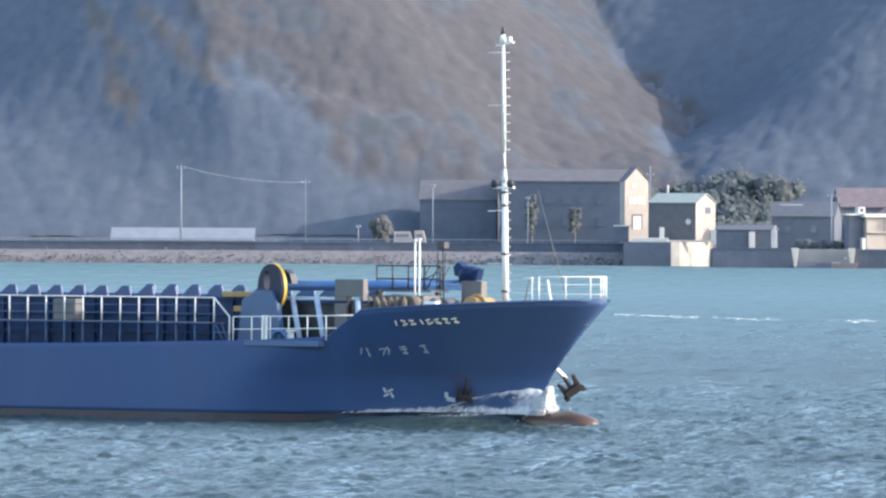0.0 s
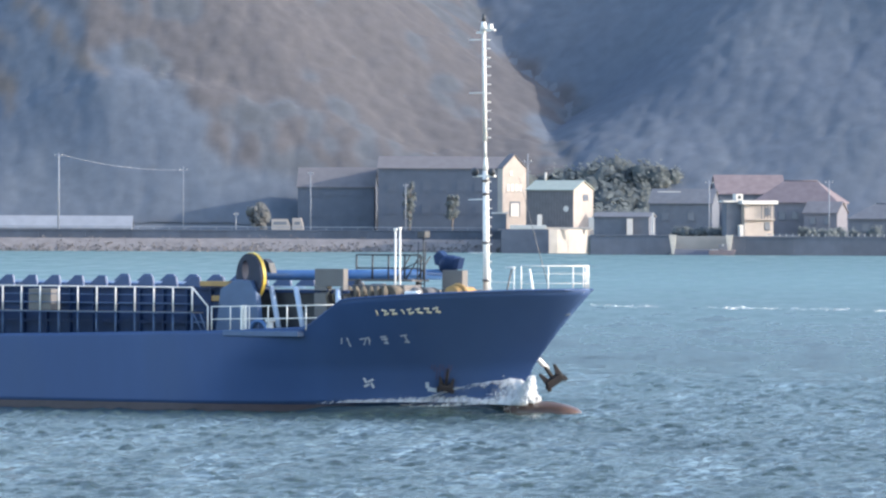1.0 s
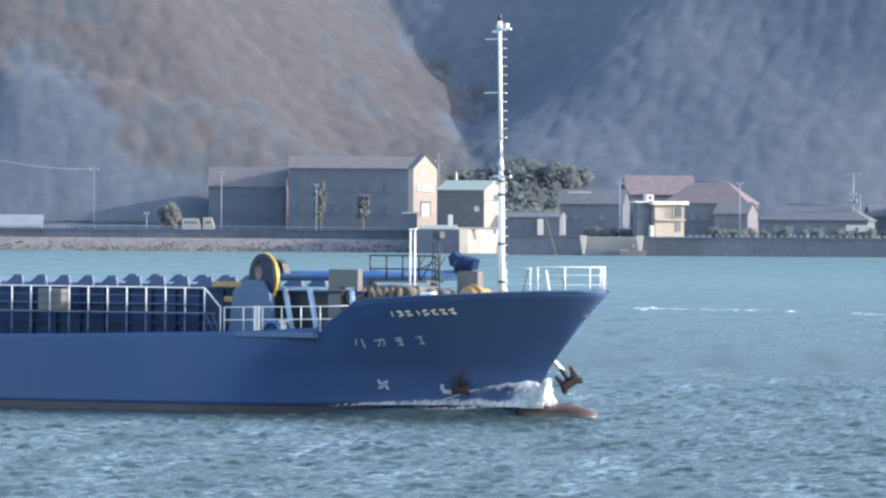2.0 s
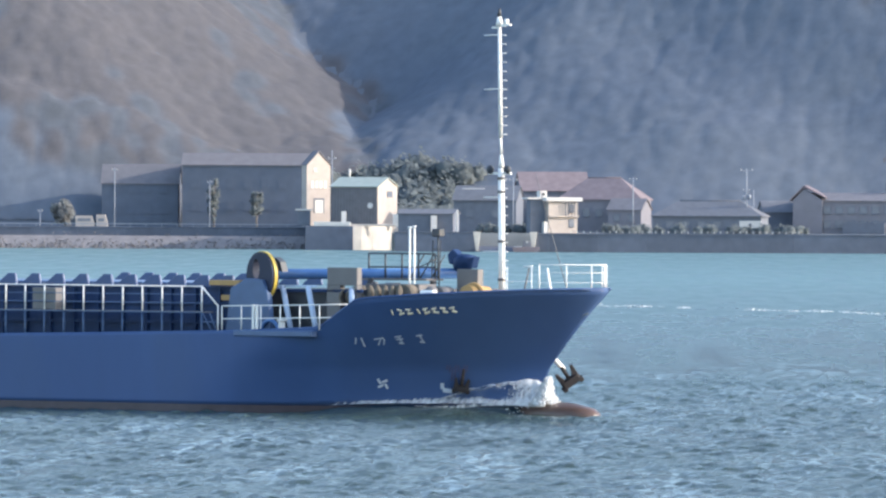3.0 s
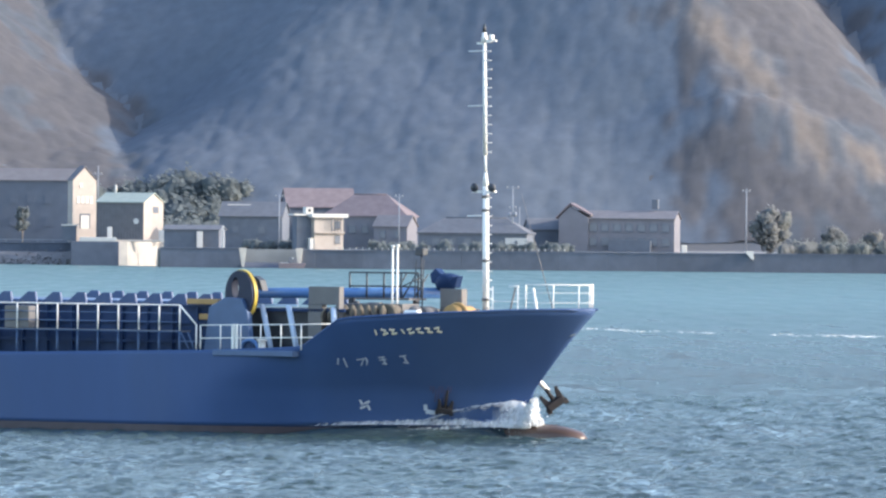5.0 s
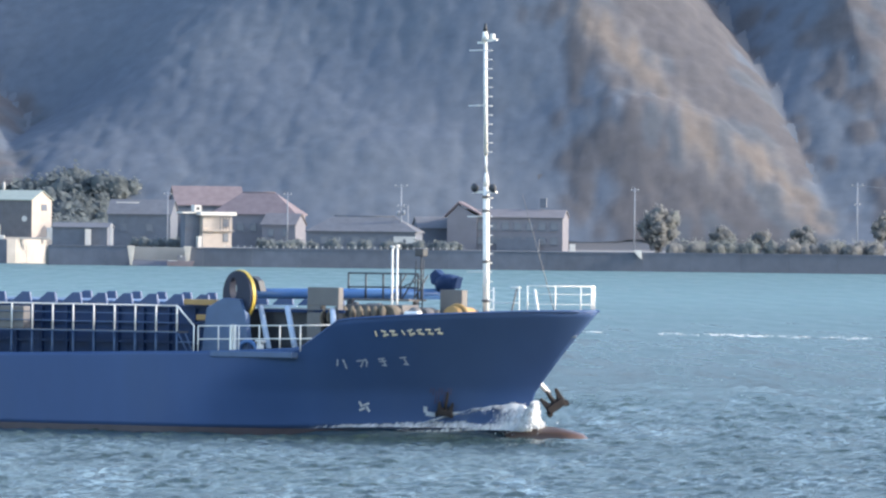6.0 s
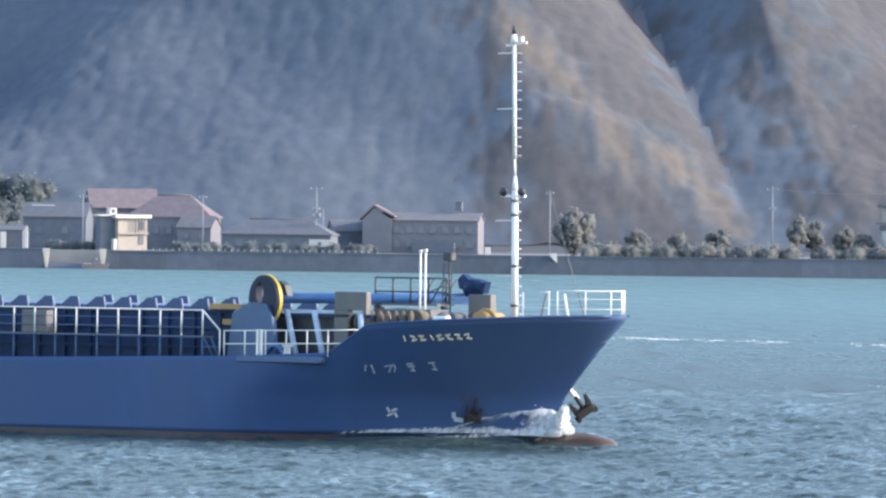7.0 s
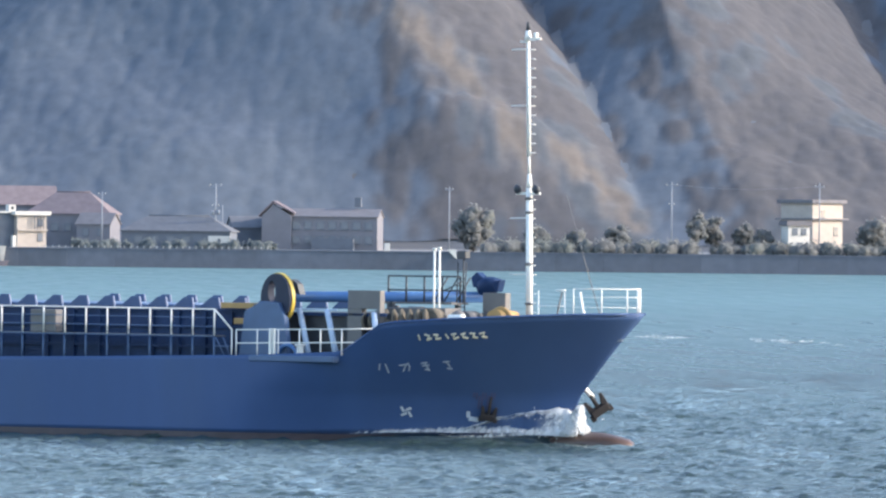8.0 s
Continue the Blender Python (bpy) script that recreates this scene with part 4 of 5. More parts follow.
    part("hawse_pipe", tube_bm((2.15, 1.15, 2.62), (2.30, 1.95, 1.98), 0.12, 0.11, 14), M_WHITE, ship, "pale hawse pipe on the port bow")
    part("rust_streak", side_boxes([(-0.50 + 0.075 * i, 2.0 - 0.07 * ((i * 5) % 4), 0.07, 0.5 + 0.16 * ((i * 7) % 4), 6) for i in range(10)], 0.012), M_STAIN, ship, "rust streaks below the hawse pipe")

    # lettering on the bow: unreadable characters as plain bars
    rng = random.Random(8)
    for i in range(8):
        x = -1.28 + i * 0.34
        z = 4.53 + 0.02 * i
        if i in (0, 3):
            bars = [(x + 0.05 * (i > 0), z, 0.05, 0.27, -28 if i else -10)]
        else:
            bars = [(x, z + 0.08, 0.22 + 0.05 * rng.random(), 0.06, rng.uniform(-30, 20)), (x + 0.02, z - 0.08, 0.24, 0.075, rng.uniform(-30, 15)), (x + 0.05 * rng.normalvariate(0, 1), z, 0.06, 0.16 + 0.06 * rng.random(), rng.uniform(-10, 25))]
        part("letter", side_boxes(bars, 0.05), M_LETTER, ship, "raised cream letter shape")
    for i in range(4):
        x = -3.2 + i * 0.82
        z = 3.20 + 0.06 * i
        if i == 0:
            bars = [(x - 0.14, z + 0.04, 0.065, 0.32, 10), (x + 0.13, z - 0.02, 0.065, 0.48, -14)]
        elif i == 1:
            bars = [(x - 0.02, z + 0.08, 0.36, 0.06, -10), (x, z - 0.04, 0.06, 0.42, 22), (x + 0.2, z + 0.08, 0.06, 0.22, -25), (x + 0.14, z - 0.1, 0.06, 0.2, 10)]
        else:
            bars = [(x, z + 0.12, 0.30, 0.055, -10), (x + 0.02, z + 0.0, 0.06, 0.38, -24), (x - 0.02, z - 0.17, 0.24, 0.06, 10)]
            if i == 2:
                bars.append((x, z + 0.01, 0.32, 0.055, -10))
        part("letter", side_boxes(bars, 0.02), M_LETTER_FADED, ship, "faded white letter shape")
    bars = []
    for k in range(4):
        an = radians(45 + 90 * k)
        bars.append((-3.05 + 0.15 * math.cos(an), 1.34 + 0.15 * math.sin(an), 0.27, 0.10, -math.degrees(an) + 20))
    part("thruster_mark", side_boxes(bars, 0.02), M_MARK, ship, "white bow thruster symbol")
    part("bulb_mark", side_boxes([(-0.75, 1.05, 0.42, 0.2, 10), (-0.88, 1.25, 0.16, 0.28, 0), (-0.5, 1.08, 0.2, 0.2, 20)], 0.02), M_MARK, ship, "white bulbous bow symbol")
    return ship


SHIP = build_ship()


# ================= bow wave: foam that travels with the ship =================
def foam_lumps(name, pieces, rng, flakes=34, leaf=0.32):
    """Ragged foam: many small flakes about each centre; centre and radii in the ship's space."""
    c = np.array([p[:3] for p in pieces], dtype=float)
    r = np.array([p[3:6] for p in pieces], dtype=float)
    v0, f0 = crown_cores(c, r * 0.9, rng)
    v, f = leaf_cloud(c, r, flakes, leaf, rng)
    return array_mesh(name, np.concatenate([v0, v]), np.concatenate([f0, f + len(v0)]), M_FOAM, True)


def crest_height(x):
    """How high the thrown-up water stands beside the hull."""
    if x > 2.5:
        return 1.25 * math.exp(-((x - 2.5) / 0.8) ** 2)
    return 1.25 * max(0.0, 1.0 - (abs(2.5 - x) / 4.1) ** 2.0) ** 0.85 + 0.14 * math.exp(-((x + 2.6) / 2.0) ** 2)


def swell_height(x):
    """Height of the smooth hump of water that the bow pushes along."""
    return 0.26 + 0.14 * math.exp(-((x - 1.0) / 2.0) ** 2) + 0.16 * math.exp(-((x + 2.5) / 3.0) ** 2)


def sheet_bm(columns, thick):
    """A sheet of foam through columns of points, with its thickness at each point."""
    bm = bmesh.new()
    layer = bm.verts.layers.float.new("thick")
    cols = []
    for pts, th in zip(columns, thick):
        col = []
        for p, k in zip(pts, th):
            v = bm.verts.new(p)
            v[layer] = k
            col.append(v)
        cols.append(col)
    for a, b in zip(cols, cols[1:]):
        for j in range(len(a) - 1):
            f = bm.faces.new((a[j], b[j], b[j + 1], a[j + 1]))
            f.smooth = True
    return bm


def veil_bm(shift, seed):
    """A curved sheet of spray that leaves the stem, arches and falls outwards along the bow."""
    columns, thick = [], []
    for i in range(110):
        x = 3.5 - 0.05 * i
        crest = crest_height(x)
        hb = half_breadth(x, 0.4)
        stem_near = math.exp(-((x - 2.9) / 0.9) ** 2)
        pts, th = [], []
        for j in range(13):
            k = j / 12
            w = 0.06 + shift + (0.45 + 0.45 * crest) * k
            lift = (1 - k ** 1.6) * (0.97 + 0.10 * noise.noise(Vector((x * 2.5, k * 2.5, seed))))
            pts.append((x + 0.10 * noise.noise(Vector((x, k * 4, seed + 5))), -(max(hb, 0.10) + w), 0.26 + 0.16 * math.exp(-((x - 2.0) / 1.8) ** 2) + 0.94 * crest * lift))
            th.append(0.18 + 0.60 * math.exp(-(k / 0.30) ** 2) + 0.45 * stem_near + 0.30 * max(0.0, k - 0.75) / 0.25)
        columns.append(pts)
        thick.append(th)
    return sheet_bm(columns, thick)


def ribbon_bm(seed):
    """The thin wash of foam that runs aft along the hull."""
    columns, thick = [], []
    for i in range(150):
        x = 2.8 - 0.07 * i
        hb = half_breadth(x, 0.3)
        tall = 0.20 + 0.16 * math.exp(-((x + 0.6) / 1.6) ** 2) + 0.12 * noise.noise(Vector((x * 1.3, seed, 0)))
        body = 0.60 * min(1.0, (x + 7.8) / 4.5) - 0.04
        pts, th = [], []
        for j in range(6):
            k = j / 5
            pts.append((x, -(hb + 0.05 + 0.05 * seed + 0.40 * k), swell_height(x) + 0.04 + max(tall, 0.08) * (1 - k) ** 1.3))
            th.append(body - 0.35 * (1 - k) ** 3 + 0.18 * noise.noise(Vector((x * 1.1, k, seed + 2))))
        columns.append(pts)
        thick.append(th)
    return sheet_bm(columns, thick)


def build_foam():
    rng = np.random.default_rng(21)
    wave = thing("bow_wave", "white breaking bow wave along the ship's bow", "bow wave")
    for k in range(2):
        part("spray_veil", veil_bm(0.16 * k, 3.0 * k), M_VEIL, wave, "torn white sheet of spray")
        part("foam_line", ribbon_bm(float(k)), M_VEIL, wave, "thin white foam line along the waterline")
    pieces = []
    for i in range(620):
        x = 3.35 - 0.50 * abs(rng.normal())
        top = 1.15 * math.exp(-((3.3 - x) / 0.75) ** 2)
        k = rng.random() ** 0.8
        r = 0.035 + 0.03 * rng.random()
        pieces.append((x + 0.10 + 0.45 * (1 - k) ** 1.5, -0.3 - 0.9 * rng.random() * (1.25 - k), 0.48 + top * k, r, r, 2.0 * r))
    o = new("breaker", foam_lumps("breaker", pieces, rng, 20, 0.42))
    o.parent = wave
    o["label"] = "bright white breaking foam at the stem"
    # the smooth dark hump of water outside the foam
    bm = bmesh.new()
    cols = []
    for i in range(90):
        x = 6.3 - 0.16 * i
        fade = min(1.0, max(0.0, (4.6 - x) / 3.2)) * min(1.0, max(0.0, (x + 8.1) / 3.0))
        hb = half_breadth(x, 0.2)
        col = []
        for j in range(17):
            k = j / 16
            y = -(hb * 0.9 + 2.9 * k) + (0.9 if x > 2.6 else 0.9 * math.exp(-((x - 2.6) / 1.5) ** 2)) * (1 - k)
            lift = math.sin(math.pi * min(1.0, 0.42 + 0.58 * k)) ** 1.4
            col.append(bm.verts.new((x, y, -0.16 + (swell_height(x) + 0.10) * fade * lift + 0.05 * noise.noise(Vector((x * 0.9, y * 0.9, 4))))))
        cols.append(col)
    for a, b in zip(cols, cols[1:]):
        for p, q, r, t in zip(a, b, b[1:], a[1:]):
            f = bm.faces.new((p, q, r, t))
            f.smooth = True
    bmesh.ops.recalc_face_normals(bm, faces=bm.faces)
    part("swell", bm, M_SWELL, wave, "smooth dark hump of water beside the bow")
    # loose spray that rises and falls at the stem
    sprays = []
    for k in range(3):
        pieces = [(2.7 + 0.5 * rng.normal(), -0.8 + 0.35 * rng.normal(), 0.85 + 0.3 * rng.normal(), 0.03, 0.03, 0.028) for _ in range(45)]
        s = new("spray", foam_lumps("spray", pieces, rng, 8, 0.5))
        tagged(s, "loose white spray drops at the stem", "spray", group="spray at the bow", kind="stuff")
        sprays.append(s)
    return wave, sprays


WAVE, SPRAYS = build_foam()


def build_tide_line():
    """A thin line of foam on the far water, where two currents meet."""
    rng = np.random.default_rng(9)
    pieces = []
    for i in range(330):
        k = rng.random()
        x = -30 + 95 * k
        if math.sin(x / 3.1) + math.sin(x / 1.7 + 2.0) < -0.8:
            continue
        pieces.append((x, 1041 - 1.98 * (x + 30) + 6 * math.sin(x / 7.0) + 5.0 * rng.normal(), 0.012, 0.15 + 0.4 * rng.random(), 0.2, 0.008))
    ob = new("tide_line", foam_lumps("tide_line", pieces, rng, 8, 0.25))
    tagged(ob, "thin broken line of pale foam on the water", "foam", kind="stuff")


build_tide_line()


# ================= buildings and small things on the shore =================
def put_window(house, cx, cz, w, h, y_front, axis="y", frame_mat=None, pane_mat=None):
    """A window set into the front (or the right-hand gable): frame, sill and pane."""
    fm = frame_mat or M_WALL_GREY
    win = part("window", box_bm(-w / 2 - 0.08, w / 2 + 0.08, -0.05, 0.06, -h / 2 - 0.08, h / 2 + 0.08), fm, house)
    part("pane", box_bm(-w / 2, w / 2, -0.075, -0.054, -h / 2, h / 2), pane_mat or M_PANE, win)
    part("sill", box_bm(-w / 2 - 0.15, w / 2 + 0.15, -0.16, -0.055, -h / 2 - 0.18, -h / 2 - 0.085), fm, win)
    if axis == "y":
        win.matrix_basis = pose(cx, y_front - 0.03, cz)
    else:
        win.matrix_basis = pose(y_front + 0.03, cx, cz, 0, 0, 90)
    return win


def house(name, label, x, y, yaw, w, d, eave, ridge, wall_mat, roof_mat, roof="gable_x", base=3.45, over=0.35, windows=(), side_windows=(), category="house", frame_mat=None, pane_mat=None):
    """A building with walls, a roof with eaves and windows. gable_x: ridge along the front; gable_y: gable to the front; hip; flat."""
    h = thing(name, label, category, pose(x, y, 0, 0, 0, yaw))
    a, b = w / 2, d / 2
    if roof == "gable_y":
        part("wall", prism_bm([(-a, base), (a, base), (a, eave), (0, ridge - 0.18), (-a, eave)], -b, b), wall_mat, h)
        k = (ridge - eave) / a
        part("roof", prism_bm([(-a - over, eave - over * k), (0, ridge - 0.06), (a + over, eave - over * k), (a + over, eave - over * k + 0.16), (0, ridge + 0.12), (-a - over, eave - over * k + 0.16)], -b - 0.2, b + 0.2), roof_mat, h)
    elif roof == "gable_x":
        bm = prism_bm([(-b, base), (b, base), (b, eave), (0, ridge - 0.18), (-b, eave)], -a, a)
        bmesh.ops.rotate(bm, matrix=Matrix.Rotation(radians(90), 3, "Z"), verts=bm.verts)
        part("wall", bm, wall_mat, h)
        k = (ridge - eave) / b
        bm = prism_bm([(-b - over, eave - over * k), (0, ridge - 0.06), (b + over, eave - over * k), (b + over, eave - over * k + 0.16), (0, ridge + 0.12), (-b - over, eave - over * k + 0.16)], -a - 0.25, a + 0.25)
        bmesh.ops.rotate(bm, matrix=Matrix.Rotation(radians(90), 3, "Z"), verts=bm.verts)
        part("roof", bm, roof_mat, h)
    elif roof == "hip":
        part("wall", box_bm(-a, a, -b, b, base, eave), wall_mat, h)
        bm = bmesh.new()
        A, B, s = a + over, b + over, min(b, a * 0.6)
        low = [bm.verts.new(p) for p in ((-A, -B, eave + 0.004), (A, -B, eave + 0.004), (A, B, eave + 0.004), (-A, B, eave + 0.004))]
        mid = [bm.verts.new((v.co.x, v.co.y, eave + 0.2)) for v in low]
        r0, r1 = bm.verts.new((-a + s, 0, ridge)), bm.verts.new((a - s, 0, ridge))
        bm.faces.new(low[::-1])
        for i in range(4):
            bm.faces.new((low[i], low[(i + 1) % 4], mid[(i + 1) % 4], mid[i]))
        bm.faces.new((mid[0], mid[1], r1, r0))
        bm.faces.new((mid[2], mid[3], r0, r1))
        bm.faces.new((mid[1], mid[2], r1))
        bm.faces.new((mid[3], mid[0], r0))
        part("roof", bm, roof_mat, h)
        part("ridge_cap", tube_bm((-a + s, 0, ridge), (a - s, 0, ridge), 0.16, sides=6), roof_mat, h)
    else:
        part("wall", box_bm(-a, a, -b, b, base, eave), wall_mat, h)
        part("roof", box_bm(-a - over, a + over, -b - over, b + over, eave + 0.004, ridge, 0.03), roof_mat, h)
    for cx, cz, ww, hh in windows:
        put_window(h, cx, cz, ww, hh, -b, "y", frame_mat, pane_mat)
    for cy, cz, ww, hh in side_windows:
        put_window(h, cy, cz, ww, hh, a, "x")
    return h


def pole(name, label, x, y, top, r=0.16, arms=(), base=3.45, boxes=()):
    p = thing(name, label, "utility pole", pose(x, y, 0))
    part("shaft", tube_bm((0, 0, base), (0, 0, top), r, r * 0.7, 8), M_POLE, p)
    for z, half in arms:
        part("crossarm", box_bm(-half, half, -0.08, 0.08, z, z + 0.16), M_POLE, p)
        for s in (-0.8, 0.8):
            part("insulator", tube_bm((s * half, 0, z + 0.16), (s * half, 0, z + 0.42), 0.07, sides=6), M_WALL_WHITE, p)
    for dx, z in boxes:
        part("transformer", tube_bm((dx, 0, z), (dx, 0, z + 0.9), 0.3, sides=10), M_POLE, p)
    return p


def cable(name, a, b, sag, r=0.05):
    bm = bmesh.new()
    a, b = Vector(a), Vector(b)
    pts = [a.lerp(b, i / 14) - Vector((0, 0, sag * 4 * (i / 14) * (1 - i / 14))) for i in range(15)]
    for p, q in zip(pts, pts[1:]):
        put_tube(bm, p, q, r, sides=5)
    tagged(part(name, bm, M_POLE), "thin overhead cable hung between poles", "cable")


def tree(name, label, x, y, height, spread, mat, seed, base=3.45, category="tree"):
    """A tapered trunk with limbs and a crown of many small leaf sheets."""
    rng = np.random.default_rng(seed)
    t = thing(name, label, category, pose(x, y, 0))
    bm = tube_bm((0, 0, base), (0.1, 0, base + height * 0.55), 0.05 * height * 0.5, 0.02 * height * 0.5, 7)
    for i in range(6):
        an = 1.05 * i + rng.random()
        z0 = base + height * (0.2 + 0.06 * i)
        put_tube(bm, (0, 0, z0), (spread * 0.6 * math.cos(an), spread * 0.6 * math.sin(an), z0 + height * 0.3), 0.1, 0.04, 5)
    part("trunk", bm, M_BARK, t)
    n = 34
    d = rng.normal(size=(n, 3))
    d /= np.linalg.norm(d, axis=1, keepdims=True)
    c = np.array([0, 0, base + height * 0.52]) + d * np.array([spread * 0.72, spread * 0.72, height * 0.36]) * rng.random((n, 1)) ** 0.4
    r = spread * rng.uniform(0.22, 0.42, n)
    v, f = leaf_cloud(c, np.stack([r, r, r], 1), 60, 0.18, rng, (0.5, -0.55, 0.6))
    v0, f0 = crown_cores(c, np.stack([r, r, r], 1) * 0.95, rng)
    o = new("crown", array_mesh("crown", np.concatenate([v0, v]), np.concatenate([f0, f + len(v0)]), mat, True))
    o.parent = t
    return t


def build_shore():
    # quay with a rounded lit end and the boathouse group on it
    quay = thing("quay", "concrete quay with a pale rounded end", "quay", kind="structure")
    part("quay_body", box_bm(-46, -37.0, 2036, 2062.4, -2, 4.5, 0.05), M_CONCRETE, quay)
    end = prism_bm([(-36.98, 2036.1), (-35.4, 2036.6), (-33.4, 2038.2), (-31.2, 2040.9), (-29.5, 2043.9), (-28.7, 2046.5), (-28.6, 2062), (-36.98, 2062)], -2, 4.504)
    for v in end.verts:
        v.co = (v.co.x, v.co.z, v.co.y)
    bmesh.ops.recalc_face_normals(end, faces=end.faces)
    part("quay_end", end, M_CONCRETE_PALE, quay, "pale rounded quay end")
    part("quay_kerb", box_bm(-43.5, -29.0, 2037.0, 2037.5, 4.505, 4.9, 0.05), M_CONCRETE_PALE, quay)
    part("quay_step", box_bm(-44.4, -37.5, 2036.0, 2038.0, 4.51, 5.3, 0.05), M_WALL_WHITE, quay)
    house("tower_house", "tall narrow pale plastered building with steep gable", -44.5, 2059, 38, 5.6, 1.6, 16.1, 18.7, M_WALL_PALE, M_ROOF_BROWN, "gable_y", 4.4, 0.12,
          [(-1.5, 12.4, 0.55, 1.1), (-0.5, 12.4, 0.55, 1.1), (0.5, 12.4, 0.55, 1.1), (1.5, 12.4, 0.55, 1.1), (-0.9, 15.2, 0.5, 0.5)], frame_mat=M_WALL_WHITE, pane_mat=M_WALL_WHITE, category="building")
    t = thing("doorway", "wide white door of the tall building", "door", pose(-44.5, 2059, 0, 0, 0, 38))
    part("door_leaf", box_bm(-0.9, 1.0, -0.92, -0.82, 6.9, 9.4), M_WALL_WHITE, t)
    part("door_frame", box_bm(-1.15, 1.35, -0.86, -0.805, 6.9, 9.75), M_WALL_GREY, t)
    pole("pole", "slender grey pole beside the tall building", -41.4, 2056, 18.9, 0.13, ((17.2, 0.8),), 4.4)
    house("boat_shed", "grey boarded shed with pale green roof and lit gable", -35.13, 2049, -22, 9.6, 9.6, 12.0, 13.7, M_WALL_PALE, M_ROOF_GREEN, "gable_x", 4.4, 0.35, (), [(1.0, 10.6, 2.4, 0.9)], "shed")
    # darker boards put the shade of this long side into its colour
    c = thing("shaded_cladding", "grey boards on the shed's long side with shade in their colour", "cladding", pose(-35.13, 2049, 0, 0, 0, -22))
    for i in range(16):
        part("board", box_bm(-4.8 + 0.6 * i, -4.8 + 0.6 * i + 0.57, -4.88, -4.803, 4.5, 11.8), M_CLAD_SHADE, c)
    part("lamp_disc", tube_bm((3.3, -4.95, 8.4), (3.3, -4.89, 8.4), 0.55, sides=18), M_WALL_WHITE, c, "white round sign on the shed")
    part("chimney", tube_bm((-3.0, 0, 13.4), (-3.0, 0, 15.3), 0.22, sides=8), M_WALL_WHITE, c, "white stove pipe")
    for x, y, w, z0, z1, nm in ((-28.9, 2042, 1.3, 4.505, 6.8, "white cabinet on the quay"), (-38.8, 2038.6, 0.9, 4.505, 7.3, "white marker box on the quay"), (-17.1, 2008, 0.35, 3.45, 7.7, "white marker post by the slipway wall"),
                                (-21.6, 2021.0, 1.1, 3.46, 6.6, "white board on the low shed"), (68.2, 1994.0, 1.0, 3.46, 4.9, "small white cabinet on the seawall"), (-46.6, 2050, 2.6, 4.51, 7.4, "low grey pump hut with white flat roof")):
        o = part("cabinet" if w > 0.5 else "post", box_bm(x - w / 2, x + w / 2, y - 0.4, y + 0.4, z0, z1, 0.04), M_WALL_GREY if w > 2 else M_WALL_WHITE)
        if w > 2:
            part("roof", box_bm(x - w / 2 - 0.3, x + w / 2 + 0.3, y - 0.7, y + 0.7, z1 + 0.004, z1 + 0.3, 0.03), M_WALL_WHITE, o, "white flat roof")
        tagged(o, nm, "cabinet" if w > 0.5 else "post")
    house("low_shed", "low dark grey shed behind the seawall", -22.6, 2026, -8, 10.4, 8.0, 6.9, 7.7, M_WALL_GREY, M_ROOF_GREY, "gable_x", category="shed")
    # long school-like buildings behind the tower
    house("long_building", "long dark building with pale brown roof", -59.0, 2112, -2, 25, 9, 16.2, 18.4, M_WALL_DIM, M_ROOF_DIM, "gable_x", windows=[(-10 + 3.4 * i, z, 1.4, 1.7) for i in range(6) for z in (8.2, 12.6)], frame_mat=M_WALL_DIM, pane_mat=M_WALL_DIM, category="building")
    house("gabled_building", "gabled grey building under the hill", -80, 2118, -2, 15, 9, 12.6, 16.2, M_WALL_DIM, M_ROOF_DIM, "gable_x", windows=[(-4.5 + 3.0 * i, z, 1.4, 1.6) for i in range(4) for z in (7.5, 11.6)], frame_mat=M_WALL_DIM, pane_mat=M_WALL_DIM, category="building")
    tree("cypress", "tall narrow dark cypress by the buildings", -65.3, 2100, 11.8, 1.6, M_GREENWOOD, 31)
    tree("cypress", "tall narrow dark cypress by the buildings", -57.0, 2101, 9.8, 1.8, M_GREENWOOD, 32)
    tree("shrub", "pale yellowish shrub behind the seawall", -93.5, 2082, 6.2, 2.8, M_SHRUB, 33, category="shrub")
    # greenhouse-like long shed on the west wall
    g = house("long_shed", "long low pale sheet-roofed shed by the sea", -131.8, 2078, 0, 27.3, 6, 4.5, 6.6, M_SHED, M_SHED, "gable_x", category="shed")
    for i in range(9):
        part("rib", box_bm(-13.5 + 3.3 * i, -13.35 + 3.3 * i, -3.12, -3.004, 3.5, 4.45), M_POLE, g)
    pole("pole", "tall grey utility pole by the long shed", -131.8, 2070, 18.7, 0.2, ((18.1, 0.9),))
    pole("pole", "grey utility pole under the hill", -110.0, 2112, 16.4, 0.08, ((15.5, 0.9),))
    cable("cable", (-131.2, 2070, 18.4), (-110.0, 2112, 15.7), 0.9, 0.045)
    for x, w, hh in ((-89.3, 3.6, 1.7), (-86.0, 2.2, 1.9)):
        v = thing("parked_van", "pale parked van behind the seawall", "van", pose(x, 2076, 0))
        part("body", prism_bm([(-w / 2, 4.0), (w / 2, 4.0), (w / 2, 4.9), (w / 2 - 0.5, 4.0 + hh + 0.5), (-w / 2, 4.0 + hh + 0.5)], -0.8, 0.8, 0.05), M_WALL_PALE, v)
        part("windscreen", box_bm(-w / 2 + 0.4, w / 2 - 0.7, -0.83, -0.805, 5.1, 5.7), M_PANE, v)
        for s in (-1, 1):
            part("wheel", tube_bm((s * w * 0.3, -0.85, 3.8), (s * w * 0.3, -0.6, 3.8), 0.35, sides=14), M_DARK, v)
    for i, (x, top) in enumerate(((-84.5, 15.5), (-66.0, 13.2), (-99.0, 7.5))):
        pole("pole", "thin grey pole under the hill", x, 2098, top, 0.12, ((top - 0.6, 0.5),))

